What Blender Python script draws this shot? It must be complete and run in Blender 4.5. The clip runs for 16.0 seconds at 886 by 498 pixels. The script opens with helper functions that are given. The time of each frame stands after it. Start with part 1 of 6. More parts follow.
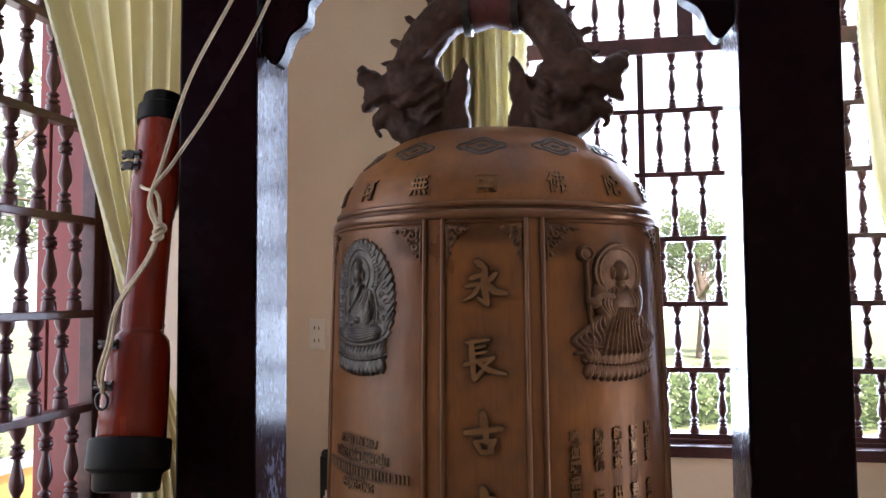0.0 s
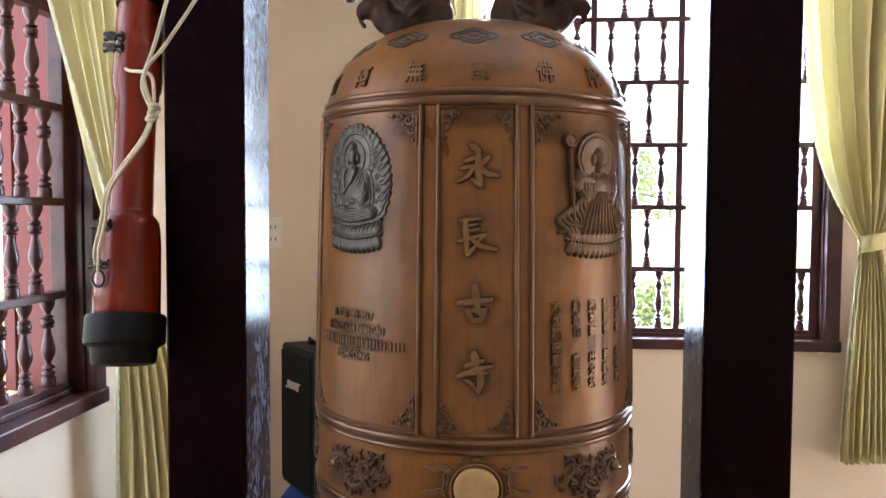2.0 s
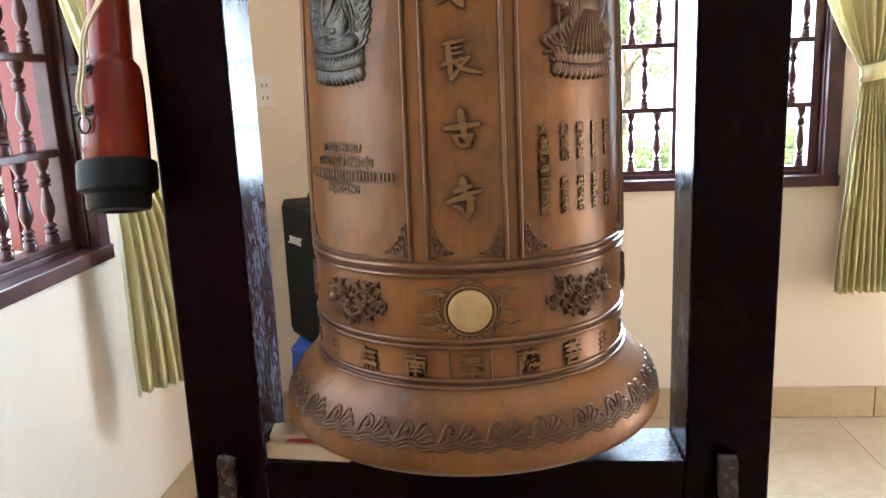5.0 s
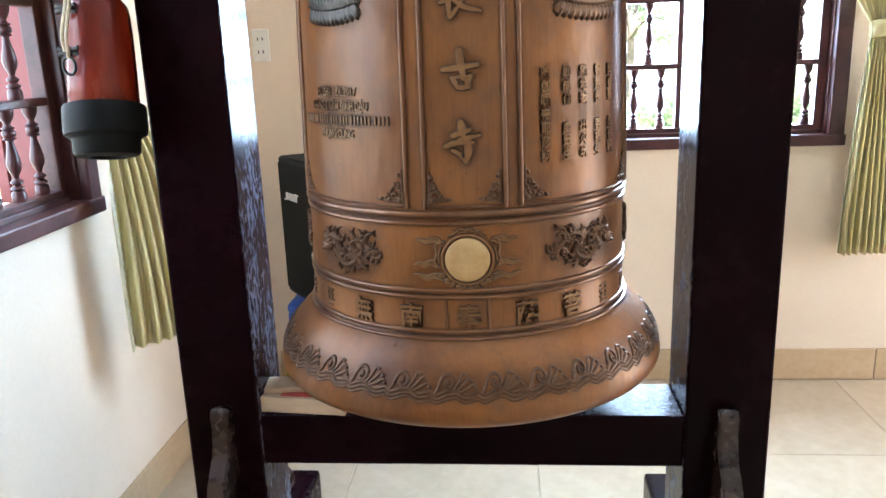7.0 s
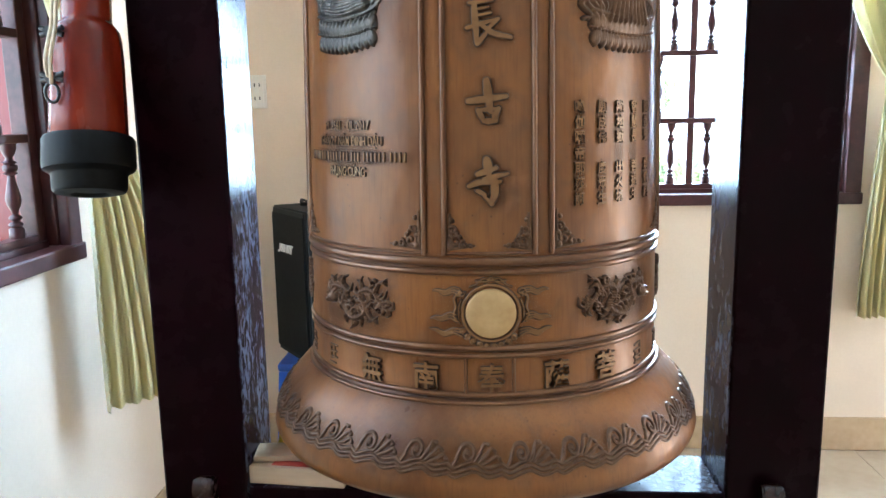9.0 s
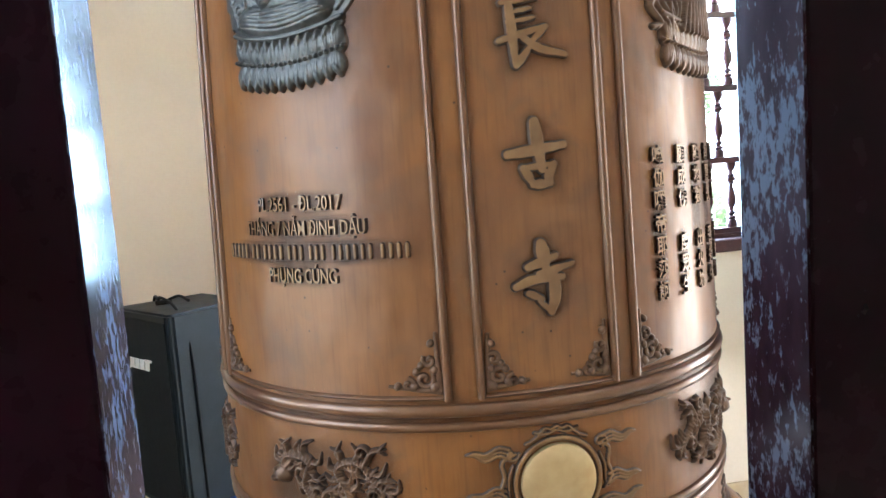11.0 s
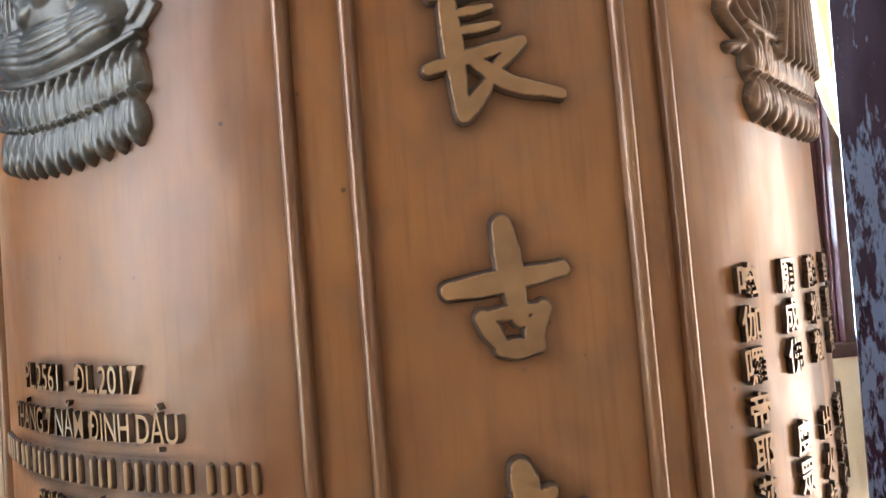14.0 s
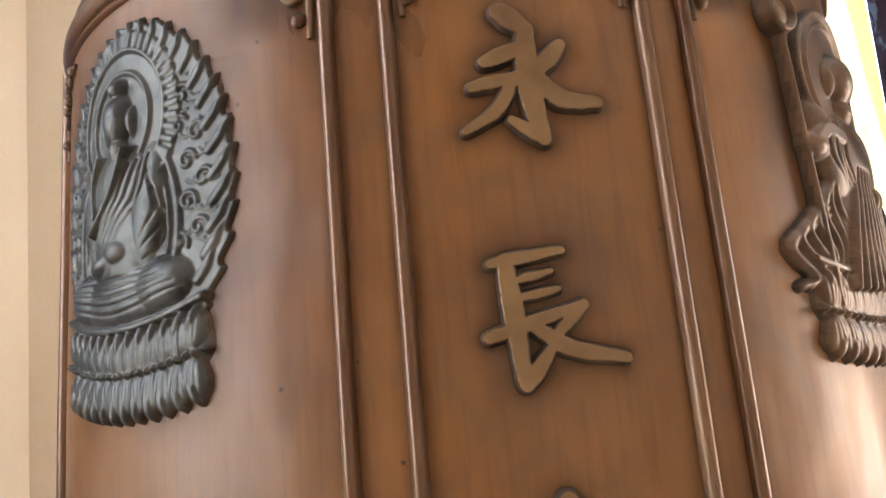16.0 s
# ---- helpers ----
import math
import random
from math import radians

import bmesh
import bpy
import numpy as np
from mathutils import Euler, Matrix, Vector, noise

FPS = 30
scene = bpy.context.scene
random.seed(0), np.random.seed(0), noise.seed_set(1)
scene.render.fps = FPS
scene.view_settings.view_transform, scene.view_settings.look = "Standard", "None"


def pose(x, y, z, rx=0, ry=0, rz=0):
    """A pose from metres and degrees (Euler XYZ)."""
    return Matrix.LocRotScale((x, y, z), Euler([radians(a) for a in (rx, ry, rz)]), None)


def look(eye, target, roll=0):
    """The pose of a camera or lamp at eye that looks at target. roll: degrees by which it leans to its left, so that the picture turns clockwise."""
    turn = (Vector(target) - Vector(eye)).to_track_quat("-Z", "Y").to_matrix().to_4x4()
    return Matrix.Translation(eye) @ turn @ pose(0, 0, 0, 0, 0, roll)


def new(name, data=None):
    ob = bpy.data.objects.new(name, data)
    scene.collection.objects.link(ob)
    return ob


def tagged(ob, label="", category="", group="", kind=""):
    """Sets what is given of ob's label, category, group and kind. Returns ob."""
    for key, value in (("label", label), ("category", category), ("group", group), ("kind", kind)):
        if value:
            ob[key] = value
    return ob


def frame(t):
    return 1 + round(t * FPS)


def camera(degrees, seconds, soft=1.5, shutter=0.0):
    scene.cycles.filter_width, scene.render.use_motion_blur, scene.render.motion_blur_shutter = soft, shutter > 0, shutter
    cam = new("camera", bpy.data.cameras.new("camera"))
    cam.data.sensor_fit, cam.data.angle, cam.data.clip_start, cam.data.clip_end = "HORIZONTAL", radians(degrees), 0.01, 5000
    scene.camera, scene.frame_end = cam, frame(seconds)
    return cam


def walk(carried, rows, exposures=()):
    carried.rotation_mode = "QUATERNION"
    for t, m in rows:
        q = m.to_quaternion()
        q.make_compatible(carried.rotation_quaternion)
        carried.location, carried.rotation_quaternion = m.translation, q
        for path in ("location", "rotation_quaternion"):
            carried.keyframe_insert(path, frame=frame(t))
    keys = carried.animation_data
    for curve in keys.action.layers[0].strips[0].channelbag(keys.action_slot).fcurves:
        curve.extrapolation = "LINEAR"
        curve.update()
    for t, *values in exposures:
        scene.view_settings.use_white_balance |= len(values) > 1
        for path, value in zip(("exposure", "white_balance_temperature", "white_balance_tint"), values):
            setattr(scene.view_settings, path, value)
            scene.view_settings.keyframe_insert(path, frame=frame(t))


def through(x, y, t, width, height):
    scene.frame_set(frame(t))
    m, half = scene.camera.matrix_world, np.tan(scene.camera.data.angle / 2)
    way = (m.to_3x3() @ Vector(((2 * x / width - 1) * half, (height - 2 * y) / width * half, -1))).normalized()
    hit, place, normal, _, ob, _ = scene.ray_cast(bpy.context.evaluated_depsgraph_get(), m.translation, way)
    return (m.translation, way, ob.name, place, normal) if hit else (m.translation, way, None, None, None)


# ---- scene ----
cam = camera(59.2, 16.0)
PATH = [
    (0, -0.0034, 0.0013, 1.5136, 93.252, 0.432, 9.855),
    (0.5, -0.0929, -0.0364, 1.4972, 92.464, 0.458, 7.066),
    (1, -0.158, -0.0673, 1.4808, 90.621, 0.801, 4.584),
    (1.5, -0.1539, -0.0861, 1.4639, 88.635, 0.238, 3.495),
    (2, -0.1151, -0.101, 1.45, 87.195, -0.308, 4.222),
    (2.5, -0.0908, -0.1244, 1.4348, 85.72, -0.137, 5.753),
    (3, -0.0811, -0.131, 1.4198, 83.857, 0.908, 6.405),
    (3.5, -0.0752, -0.1292, 1.4052, 82.385, 1.708, 5.505),
    (4, -0.0766, -0.1258, 1.3939, 80.861, 1.944, 4.575),
    (4.5, -0.0793, -0.1154, 1.375, 79.32, 1.951, 4.438),
    (5, -0.0823, -0.1136, 1.3696, 77.874, 2.306, 4.364),
    (5.2, -0.0823, -0.112, 1.3653, 77.239, 2.397, 4.482),
    (7.3, -0.0804, -0.0716, 1.3099, 75.589, 1.739, 4.405),
    (7.5, -0.0766, -0.0633, 1.3008, 76.171, 1.476, 4.373),
    (8, -0.0681, -0.0593, 1.2865, 77.837, 0.961, 4.129),
    (8.5, -0.0776, -0.0329, 1.2695, 78.979, 0.269, 4.458),
    (9, -0.1506, 0.0523, 1.2711, 80.109, 0.965, 3.553),
    (9.5, -0.2389, 0.1399, 1.2781, 81.572, 1.901, 1.179),
    (10, -0.2911, 0.2353, 1.2812, 82.606, 2.332, -0.951),
    (10.2, -0.3154, 0.2977, 1.2849, 83.07, 3.058, -2.184),
    (12.3, -0.403, 0.7921, 1.2837, 84.293, 2.568, -19.315),
    (12.5, -0.3698, 0.8243, 1.2795, 83.945, 1.92, -17.596),
    (13, -0.2961, 0.8758, 1.2741, 83.801, 1.445, -11.639),
    (13.5, -0.2478, 0.8854, 1.2837, 85.989, 3.282, -7.792),
    (14, -0.2326, 0.8895, 1.3079, 90.197, 4.635, -6.673),
    (14.5, -0.2274, 0.9031, 1.33, 93.082, 4.91, -5.784),
    (15, -0.2256, 0.9116, 1.3472, 95.645, 4.717, -4.436),
    (15.5, -0.2262, 0.8987, 1.3725, 97.588, 4.871, -3.108),
    (16, -0.2253, 0.8917, 1.384, 98.815, 5.063, -2.065),
]
EXPOSURES = [(0.0, 1.73, 6550, 26), (1.5, 2.26, 6600, 19), (3.5, 2.65, 6800, 17), (5.0, 2.85, 6500, 13), (7.5, 3.07, 5850, 11), (9.0, 3.02, 5650, 7), (10.0, 3.02, 5400, 3), (12.5, 3.84, 5800, 9), (13.0, 3.78, 6000, 10), (14.0, 3.4, 6200, 11), (16.0, 3.08, 6400, 12)]
walk(cam, [(t, pose(x, y, z, rx, ry, rz)) for t, x, y, z, rx, ry, rz in PATH], EXPOSURES)

# ---- world and light ----
world = bpy.data.worlds.new("daylight")
scene.world = world
world.use_nodes = True
wn = world.node_tree
sky = wn.nodes.new("ShaderNodeTexSky")
sky.sky_type, sky.sun_disc = "NISHITA", False
sky.sun_elevation, sky.sun_rotation = radians(58), radians(150)
wn.nodes["Background"].inputs["Strength"].default_value = 0.15
wn.links.new(sky.outputs[0], wn.nodes["Background"].inputs["Color"])


def lamp(name, kind, m, energy, color, size=None):
    data = bpy.data.lights.new(name, kind)
    data.energy, data.color = energy, color
    if kind == "SUN":
        data.angle = radians(0.6)
    else:
        data.shape, data.size, data.size_y = "RECTANGLE", size[0], size[1]
    ob = new(name, data)
    ob.matrix_world = m
    return ob


lamp("sun", "SUN", look((3, -5, 9), (0, 0, 0)), 5.0, (1.0, 0.95, 0.87))
lamp("sky_through_side_window", "AREA", look((-1.46, 1.16, 1.86), (0.0, 1.16, 1.86)), 4, (0.70, 0.87, 1.0), (1.42, 1.75))
lamp("sky_through_back_window", "AREA", look((0.40, 3.19, 1.86), (0.40, 0.0, 1.86)), 75, (0.58, 0.79, 1.0), (1.42, 1.75))
# lamp added for an unseen opening, assumed from highlights on the bell
lamp("sky_through_assumed_opening", "AREA", look((3.16, 2.0, 1.05), (0.0, 2.0, 1.05)), 5.2, (1.0, 0.82, 0.62), (1.0, 2.05))


# ---- materials ----
def material(name, dark, light, scale=8.0, rough=(0.5, 0.6), metal=0.0, bump=0.0, grain=60.0, stretch=(1, 1, 1), coat=0.0, vary=0.0, detail=5.0, spread=(0.35, 0.65), spec=0.5):
    """Two tones mixed by noise of two sizes, with roughness that follows and a fine bump."""
    m = bpy.data.materials.new(name)
    m.use_nodes = True
    n, l = m.node_tree.nodes, m.node_tree.links
    b = n["Principled BSDF"]
    co, mp = n.new("ShaderNodeTexCoord"), n.new("ShaderNodeMapping")
    mp.inputs["Scale"].default_value = stretch
    l.new(co.outputs["Object"], mp.inputs["Vector"])
    big, fine = n.new("ShaderNodeTexNoise"), n.new("ShaderNodeTexNoise")
    big.inputs["Scale"].default_value, big.inputs["Detail"].default_value = scale, detail
    fine.inputs["Scale"].default_value, fine.inputs["Detail"].default_value = grain, 3.0
    l.new(mp.outputs[0], big.inputs["Vector"])
    l.new(mp.outputs[0], fine.inputs["Vector"])
    mix = n.new("ShaderNodeMath")
    mix.operation = "MULTIPLY_ADD"
    mix.inputs[1].default_value = 0.35
    l.new(fine.outputs["Fac"], mix.inputs[0])
    half = n.new("ShaderNodeMath")
    half.operation = "MULTIPLY"
    half.inputs[1].default_value = 0.65
    l.new(big.outputs["Fac"], half.inputs[0])
    l.new(half.outputs[0], mix.inputs[2])
    ramp = n.new("ShaderNodeValToRGB")
    ramp.color_ramp.elements[0].position, ramp.color_ramp.elements[1].position = spread
    ramp.color_ramp.elements[0].color, ramp.color_ramp.elements[1].color = (*dark, 1), (*light, 1)
    l.new(mix.outputs[0], ramp.inputs[0])
    out = ramp.outputs[0]
    if vary:
        info, hsv = n.new("ShaderNodeObjectInfo"), n.new("ShaderNodeHueSaturation")
        rng = n.new("ShaderNodeMapRange")
        rng.inputs[3].default_value, rng.inputs[4].default_value = 1 - vary, 1 + vary
        l.new(info.outputs["Random"], rng.inputs[0])
        l.new(rng.outputs[0], hsv.inputs["Value"])
        l.new(out, hsv.inputs["Color"])
        out = hsv.outputs[0]
    l.new(out, b.inputs["Base Color"])
    r = n.new("ShaderNodeMapRange")
    r.inputs[1].default_value, r.inputs[2].default_value = 0.3, 0.7
    r.inputs[3].default_value, r.inputs[4].default_value = rough
    l.new(mix.outputs[0], r.inputs[0])
    l.new(r.outputs[0], b.inputs["Roughness"])
    b.inputs["Metallic"].default_value = metal
    b.inputs["Specular IOR Level"].default_value = spec
    b.inputs["Coat Weight"].default_value = coat
    b.inputs["Coat Roughness"].default_value = 0.08
    if bump:
        bp = n.new("ShaderNodeBump")
        bp.inputs["Strength"].default_value, bp.inputs["Distance"].default_value = bump, 0.004
        l.new(mix.outputs[0], bp.inputs["Height"])
        l.new(bp.outputs[0], b.inputs["Normal"])
    return m


BRONZE = material('bronze', (0.120, 0.038, 0.010), (0.235, 0.100, 0.032), 7, (0.24, 0.54), 0.18, 0.06, 60, (1, 1, 0.35), coat=0.12, spread=(0.32, 0.68), spec=0.5)
BRONZE.node_tree.nodes["Principled BSDF"].inputs["Coat Roughness"].default_value = 0.28


def weathered(m, tint, scale, pits):
    """Adds broad warm blotches and sparse dark casting pits to a bronze."""
    n, l = m.node_tree.nodes, m.node_tree.links
    b = n["Principled BSDF"]
    old = b.inputs["Base Color"].links[0].from_socket
    co = n.new("ShaderNodeTexCoord")
    big, pit = n.new("ShaderNodeTexNoise"), n.new("ShaderNodeTexVoronoi")
    big.inputs["Scale"].default_value, big.inputs["Detail"].default_value = scale, 3
    pit.inputs["Scale"].default_value = 55
    l.new(co.outputs["Object"], big.inputs["Vector"])
    l.new(co.outputs["Object"], pit.inputs["Vector"])
    r1, r2 = n.new("ShaderNodeMapRange"), n.new("ShaderNodeMapRange")
    r1.inputs[1].default_value, r1.inputs[2].default_value = 0.38, 0.66
    r1.inputs[4].default_value = 0.8
    r2.inputs[1].default_value, r2.inputs[2].default_value, r2.inputs[3].default_value, r2.inputs[4].default_value = 0.05, 0.09, pits, 0.0
    l.new(big.outputs["Fac"], r1.inputs[0])
    l.new(pit.outputs["Distance"], r2.inputs[0])
    wob = n.new("ShaderNodeTexNoise")
    wob.inputs["Scale"].default_value = 16
    l.new(co.outputs["Object"], wob.inputs["Vector"])
    keep = n.new("ShaderNodeMath")
    keep.operation = "GREATER_THAN"
    keep.inputs[1].default_value = 0.56
    l.new(wob.outputs["Fac"], keep.inputs[0])
    gate = n.new("ShaderNodeMath")
    gate.operation = "MULTIPLY"
    l.new(r2.outputs[0], gate.inputs[0])
    l.new(keep.outputs[0], gate.inputs[1])
    # fine upright scratches of the polishing, and cloudy dull patches
    mp, fine, cloud = n.new("ShaderNodeMapping"), n.new("ShaderNodeTexNoise"), n.new("ShaderNodeTexNoise")
    mp.inputs["Scale"].default_value = (1, 1, 0.05)
    fine.inputs["Scale"].default_value, fine.inputs["Detail"].default_value = 260, 5
    cloud.inputs["Scale"].default_value, cloud.inputs["Detail"].default_value, cloud.inputs["Distortion"].default_value = 22, 6, 0.8
    l.new(co.outputs["Object"], mp.inputs["Vector"])
    l.new(mp.outputs[0], fine.inputs["Vector"])
    l.new(co.outputs["Object"], cloud.inputs["Vector"])
    r3, r4 = n.new("ShaderNodeMapRange"), n.new("ShaderNodeMapRange")
    r3.inputs[1].default_value, r3.inputs[2].default_value, r3.inputs[4].default_value = 0.50, 0.78, 0.32
    r4.inputs[1].default_value, r4.inputs[2].default_value, r4.inputs[4].default_value = 0.50, 0.70, 0.40
    l.new(fine.outputs["Fac"], r3.inputs[0])
    l.new(cloud.outputs["Fac"], r4.inputs[0])
    for fac, col in ((r1.outputs[0], tint), (r4.outputs[0], (0.125, 0.066, 0.036)), (r3.outputs[0], (0.075, 0.018, 0.006)), (gate.outputs[0], (0.03, 0.012, 0.008))):
        mx = n.new("ShaderNodeMix")
        mx.data_type = "RGBA"
        mx.inputs["B"].default_value = (*col, 1)
        l.new(fac, mx.inputs["Factor"])
        l.new(old, mx.inputs["A"])
        old = mx.outputs["Result"]
    l.new(old, b.inputs["Base Color"])
    # hand-finished metal: slow waves under the fine grain
    slow, bp = n.new("ShaderNodeTexNoise"), n.new("ShaderNodeBump")
    slow.inputs["Scale"].default_value, slow.inputs["Detail"].default_value = 14, 2
    l.new(co.outputs["Object"], slow.inputs["Vector"])
    bp.inputs["Strength"].default_value, bp.inputs["Distance"].default_value = 0.35, 0.012
    l.new(slow.outputs["Fac"], bp.inputs["Height"])
    l.new(b.inputs["Normal"].links[0].from_socket, bp.inputs["Normal"])
    l.new(bp.outputs[0], b.inputs["Normal"])


weathered(BRONZE, (0.33, 0.122, 0.022), 5, 0.8)
BRONZE_RAIL = material('bronze_moulding', (0.12, 0.046, 0.018), (0.215, 0.104, 0.048), 9, (0.28, 0.42), 0.5, 0.05, 40, (1, 1, 0.4), coat=0.4)
BRONZE_LETTER = material('bronze_lettering', (0.165, 0.078, 0.028), (0.27, 0.145, 0.060), 18, (0.36, 0.50), 0.45, 0.05, 70, coat=0.3)
PATINA = material('dark_patina', (0.030, 0.026, 0.023), (0.125, 0.115, 0.104), 30, (0.32, 0.46), 0.6, 0.10, 140)
PATINA_WARM = material('brown_patina', (0.075, 0.036, 0.018), (0.175, 0.094, 0.052), 30, (0.32, 0.46), 0.5, 0.10, 140)
LACQUER_WORN_EDGE = material('brown_worn_lacquer', (0.016, 0.007, 0.006), (0.05, 0.024, 0.018), 12, (0.2, 0.34), 0.0, 0.05, 60, spec=0.5)
# sides and low parts of raised work: patina, with shade put into its colour
PATINA_AND_SHADE = material('patina_and_shade', (0.045, 0.026, 0.018), (0.12, 0.070, 0.045), 30, (0.42, 0.56), 0.5, 0.1, 140)
STRIKE_SPOT = material("rubbed_bronze", (0.50, 0.33, 0.15), (0.62, 0.45, 0.23), 25, (0.42, 0.52), 0.55, 0.05, 90)
CROWN = material('unpolished_bronze', (0.032, 0.017, 0.013), (0.095, 0.05, 0.037), 14, (0.5, 0.65), 0.45, 0.3, 90)
LACQUER = material('black_red_lacquer', (0.0038, 0.0004, 0.0013), (0.0090, 0.0010, 0.0030), 3, (0.20, 0.32), 0.0, 0.02, 30, spec=0.06)
WINDOW_WOOD = material('dark_red_window_wood', (0.036, 0.011, 0.011), (0.088, 0.028, 0.028), 10, (0.28, 0.42), 0.0, 0.08, 60, vary=0.12, spec=0.4)
SHUTTER_RED = material("red_painted_boards", (0.13, 0.012, 0.010), (0.19, 0.022, 0.018), 6, (0.4, 0.55), 0.0, 0.05, 50, (1, 1, 0.2))
WALL_PAINT = material('cream_wall_paint', (0.71, 0.585, 0.45), (0.77, 0.645, 0.505), 3, (0.55, 0.7), 0.0, 0.03, 120)
CEILING_PAINT = material("white_ceiling_paint", (0.76, 0.73, 0.68), (0.82, 0.80, 0.76), 3, (0.6, 0.7), 0.0, 0.02, 120)
TILE = material('cream_floor_tile', (0.43, 0.35, 0.245), (0.51, 0.42, 0.305), 4, (0.07, 0.15), 0.0, 0.0, 30, vary=0.03)
GROUT = material("tile_grout", (0.36, 0.29, 0.20), (0.45, 0.37, 0.27), 30, (0.7, 0.8), 0.0, 0.1, 120)
SKIRT = material("tan_skirting_tile", (0.46, 0.33, 0.19), (0.54, 0.40, 0.25), 5, (0.12, 0.2), 0.0, 0.0, 40, vary=0.04)
STRIKER_RED = material('red_lacquered_wood', (0.125, 0.009, 0.003), (0.25, 0.024, 0.007), 6, (0.2, 0.3), 0.0, 0.03, 40, (1, 1, 0.15), coat=0.1, spec=0.3)
RUBBER = material('black_rubber', (0.002, 0.0024, 0.0028), (0.006, 0.0066, 0.0074), 20, (0.45, 0.58), 0.0, 0.1, 120, spec=0.18)
IRON = material("dark_iron", (0.03, 0.03, 0.032), (0.09, 0.085, 0.08), 40, (0.35, 0.5), 0.8, 0.1, 140)
ROPE = material("cream_rope", (0.52, 0.43, 0.30), (0.70, 0.61, 0.46), 60, (0.75, 0.9), 0.0, 0.5, 400)
SPEAKER = material('black_speaker_shell', (0.005, 0.008, 0.011), (0.012, 0.017, 0.021), 20, (0.42, 0.55), 0.0, 0.15, 260, spec=0.2)
GRILLE = material('speaker_grille_cloth', (0.003, 0.005, 0.007), (0.009, 0.013, 0.016), 60, (0.55, 0.7), 0.0, 0.4, 420, spec=0.15)
BLUE = material("blue_plastic", (0.02, 0.09, 0.50), (0.03, 0.13, 0.62), 10, (0.3, 0.4), 0.0, 0.03, 80)
WHITE_PLASTIC = material("white_plastic", (0.74, 0.70, 0.62), (0.80, 0.77, 0.70), 10, (0.3, 0.4))
WHITE_PRINT = material("white_print", (0.72, 0.73, 0.74), (0.82, 0.83, 0.84), 30, (0.4, 0.5))
PALE_WOOD = material("pale_wood", (0.50, 0.36, 0.23), (0.66, 0.51, 0.35), 8, (0.5, 0.65), 0.0, 0.1, 60, (0.2, 1, 1))
YELLOW = material("yellow_plastic_film", (0.72, 0.50, 0.03), (0.82, 0.62, 0.06), 12, (0.25, 0.4))
RED_PRINT = material("red_print", (0.42, 0.04, 0.03), (0.55, 0.07, 0.05), 20, (0.4, 0.5))
GRASS = material('grass', (0.12, 0.16, 0.06), (0.26, 0.30, 0.13), 3, (0.8, 0.9), 0.0, 0.4, 60)
CONCRETE = material("pale_concrete", (0.42, 0.40, 0.36), (0.54, 0.52, 0.47), 3, (0.75, 0.9), 0.0, 0.2, 60)
ORANGE_WALL = material("orange_wall_paint", (0.62, 0.27, 0.06), (0.72, 0.36, 0.10), 3, (0.6, 0.75), 0.0, 0.05, 60)
BARK = material("bark", (0.09, 0.07, 0.05), (0.18, 0.14, 0.10), 10, (0.8, 0.9), 0.0, 0.6, 60)


def cloth(name, dark, light, through=0.4):
    m = material(name, dark, light, 12, (0.8, 0.9), 0.0, 0.08, 300)
    n, l = m.node_tree.nodes, m.node_tree.links
    tr, mx = n.new("ShaderNodeBsdfTranslucent"), n.new("ShaderNodeMixShader")
    tr.inputs["Color"].default_value = (*[0.5 * c + 0.4 for c in light], 1)
    mx.inputs[0].default_value = through
    l.new(n["Principled BSDF"].outputs[0], mx.inputs[1])
    l.new(tr.outputs[0], mx.inputs[2])
    l.new(mx.outputs[0], n["Material Output"].inputs["Surface"])
    return m


def film_material():
    """A thin dark film that thins out towards its edge: patina round raised work, darker lines along mouldings."""
    m = material("dark_film", (0.035, 0.016, 0.010), (0.075, 0.036, 0.02), 20, (0.4, 0.5), 0.4, 0.05, 90)
    n, l = m.node_tree.nodes, m.node_tree.links
    at, tex, mul, clear, mx = n.new("ShaderNodeAttribute"), n.new("ShaderNodeTexNoise"), n.new("ShaderNodeMath"), n.new("ShaderNodeBsdfTransparent"), n.new("ShaderNodeMixShader")
    at.attribute_name = "film"
    tex.inputs["Scale"].default_value = 30
    mul.operation = "MULTIPLY"
    co = n.new("ShaderNodeTexCoord")
    l.new(co.outputs["Object"], tex.inputs["Vector"])
    rng = n.new("ShaderNodeMapRange")
    rng.inputs[1].default_value, rng.inputs[2].default_value, rng.inputs[3].default_value, rng.inputs[4].default_value = 0.3, 0.7, 0.5, 1.0
    l.new(tex.outputs["Fac"], rng.inputs[0])
    l.new(at.outputs["Fac"], mul.inputs[0])
    l.new(rng.outputs[0], mul.inputs[1])
    l.new(mul.outputs[0], mx.inputs[0])
    l.new(clear.outputs[0], mx.inputs[1])
    l.new(n["Principled BSDF"].outputs[0], mx.inputs[2])
    l.new(mx.outputs[0], n["Material Output"].inputs["Surface"])
    return m


FILM = film_material()
LEAF = cloth("leaf", (0.07, 0.12, 0.035), (0.13, 0.20, 0.06))
CURTAIN = cloth('yellow_curtain_cloth', (0.74, 0.66, 0.34), (0.84, 0.77, 0.46))
LACE = cloth('pale_lace_trim', (0.78, 0.75, 0.52), (0.85, 0.83, 0.64))


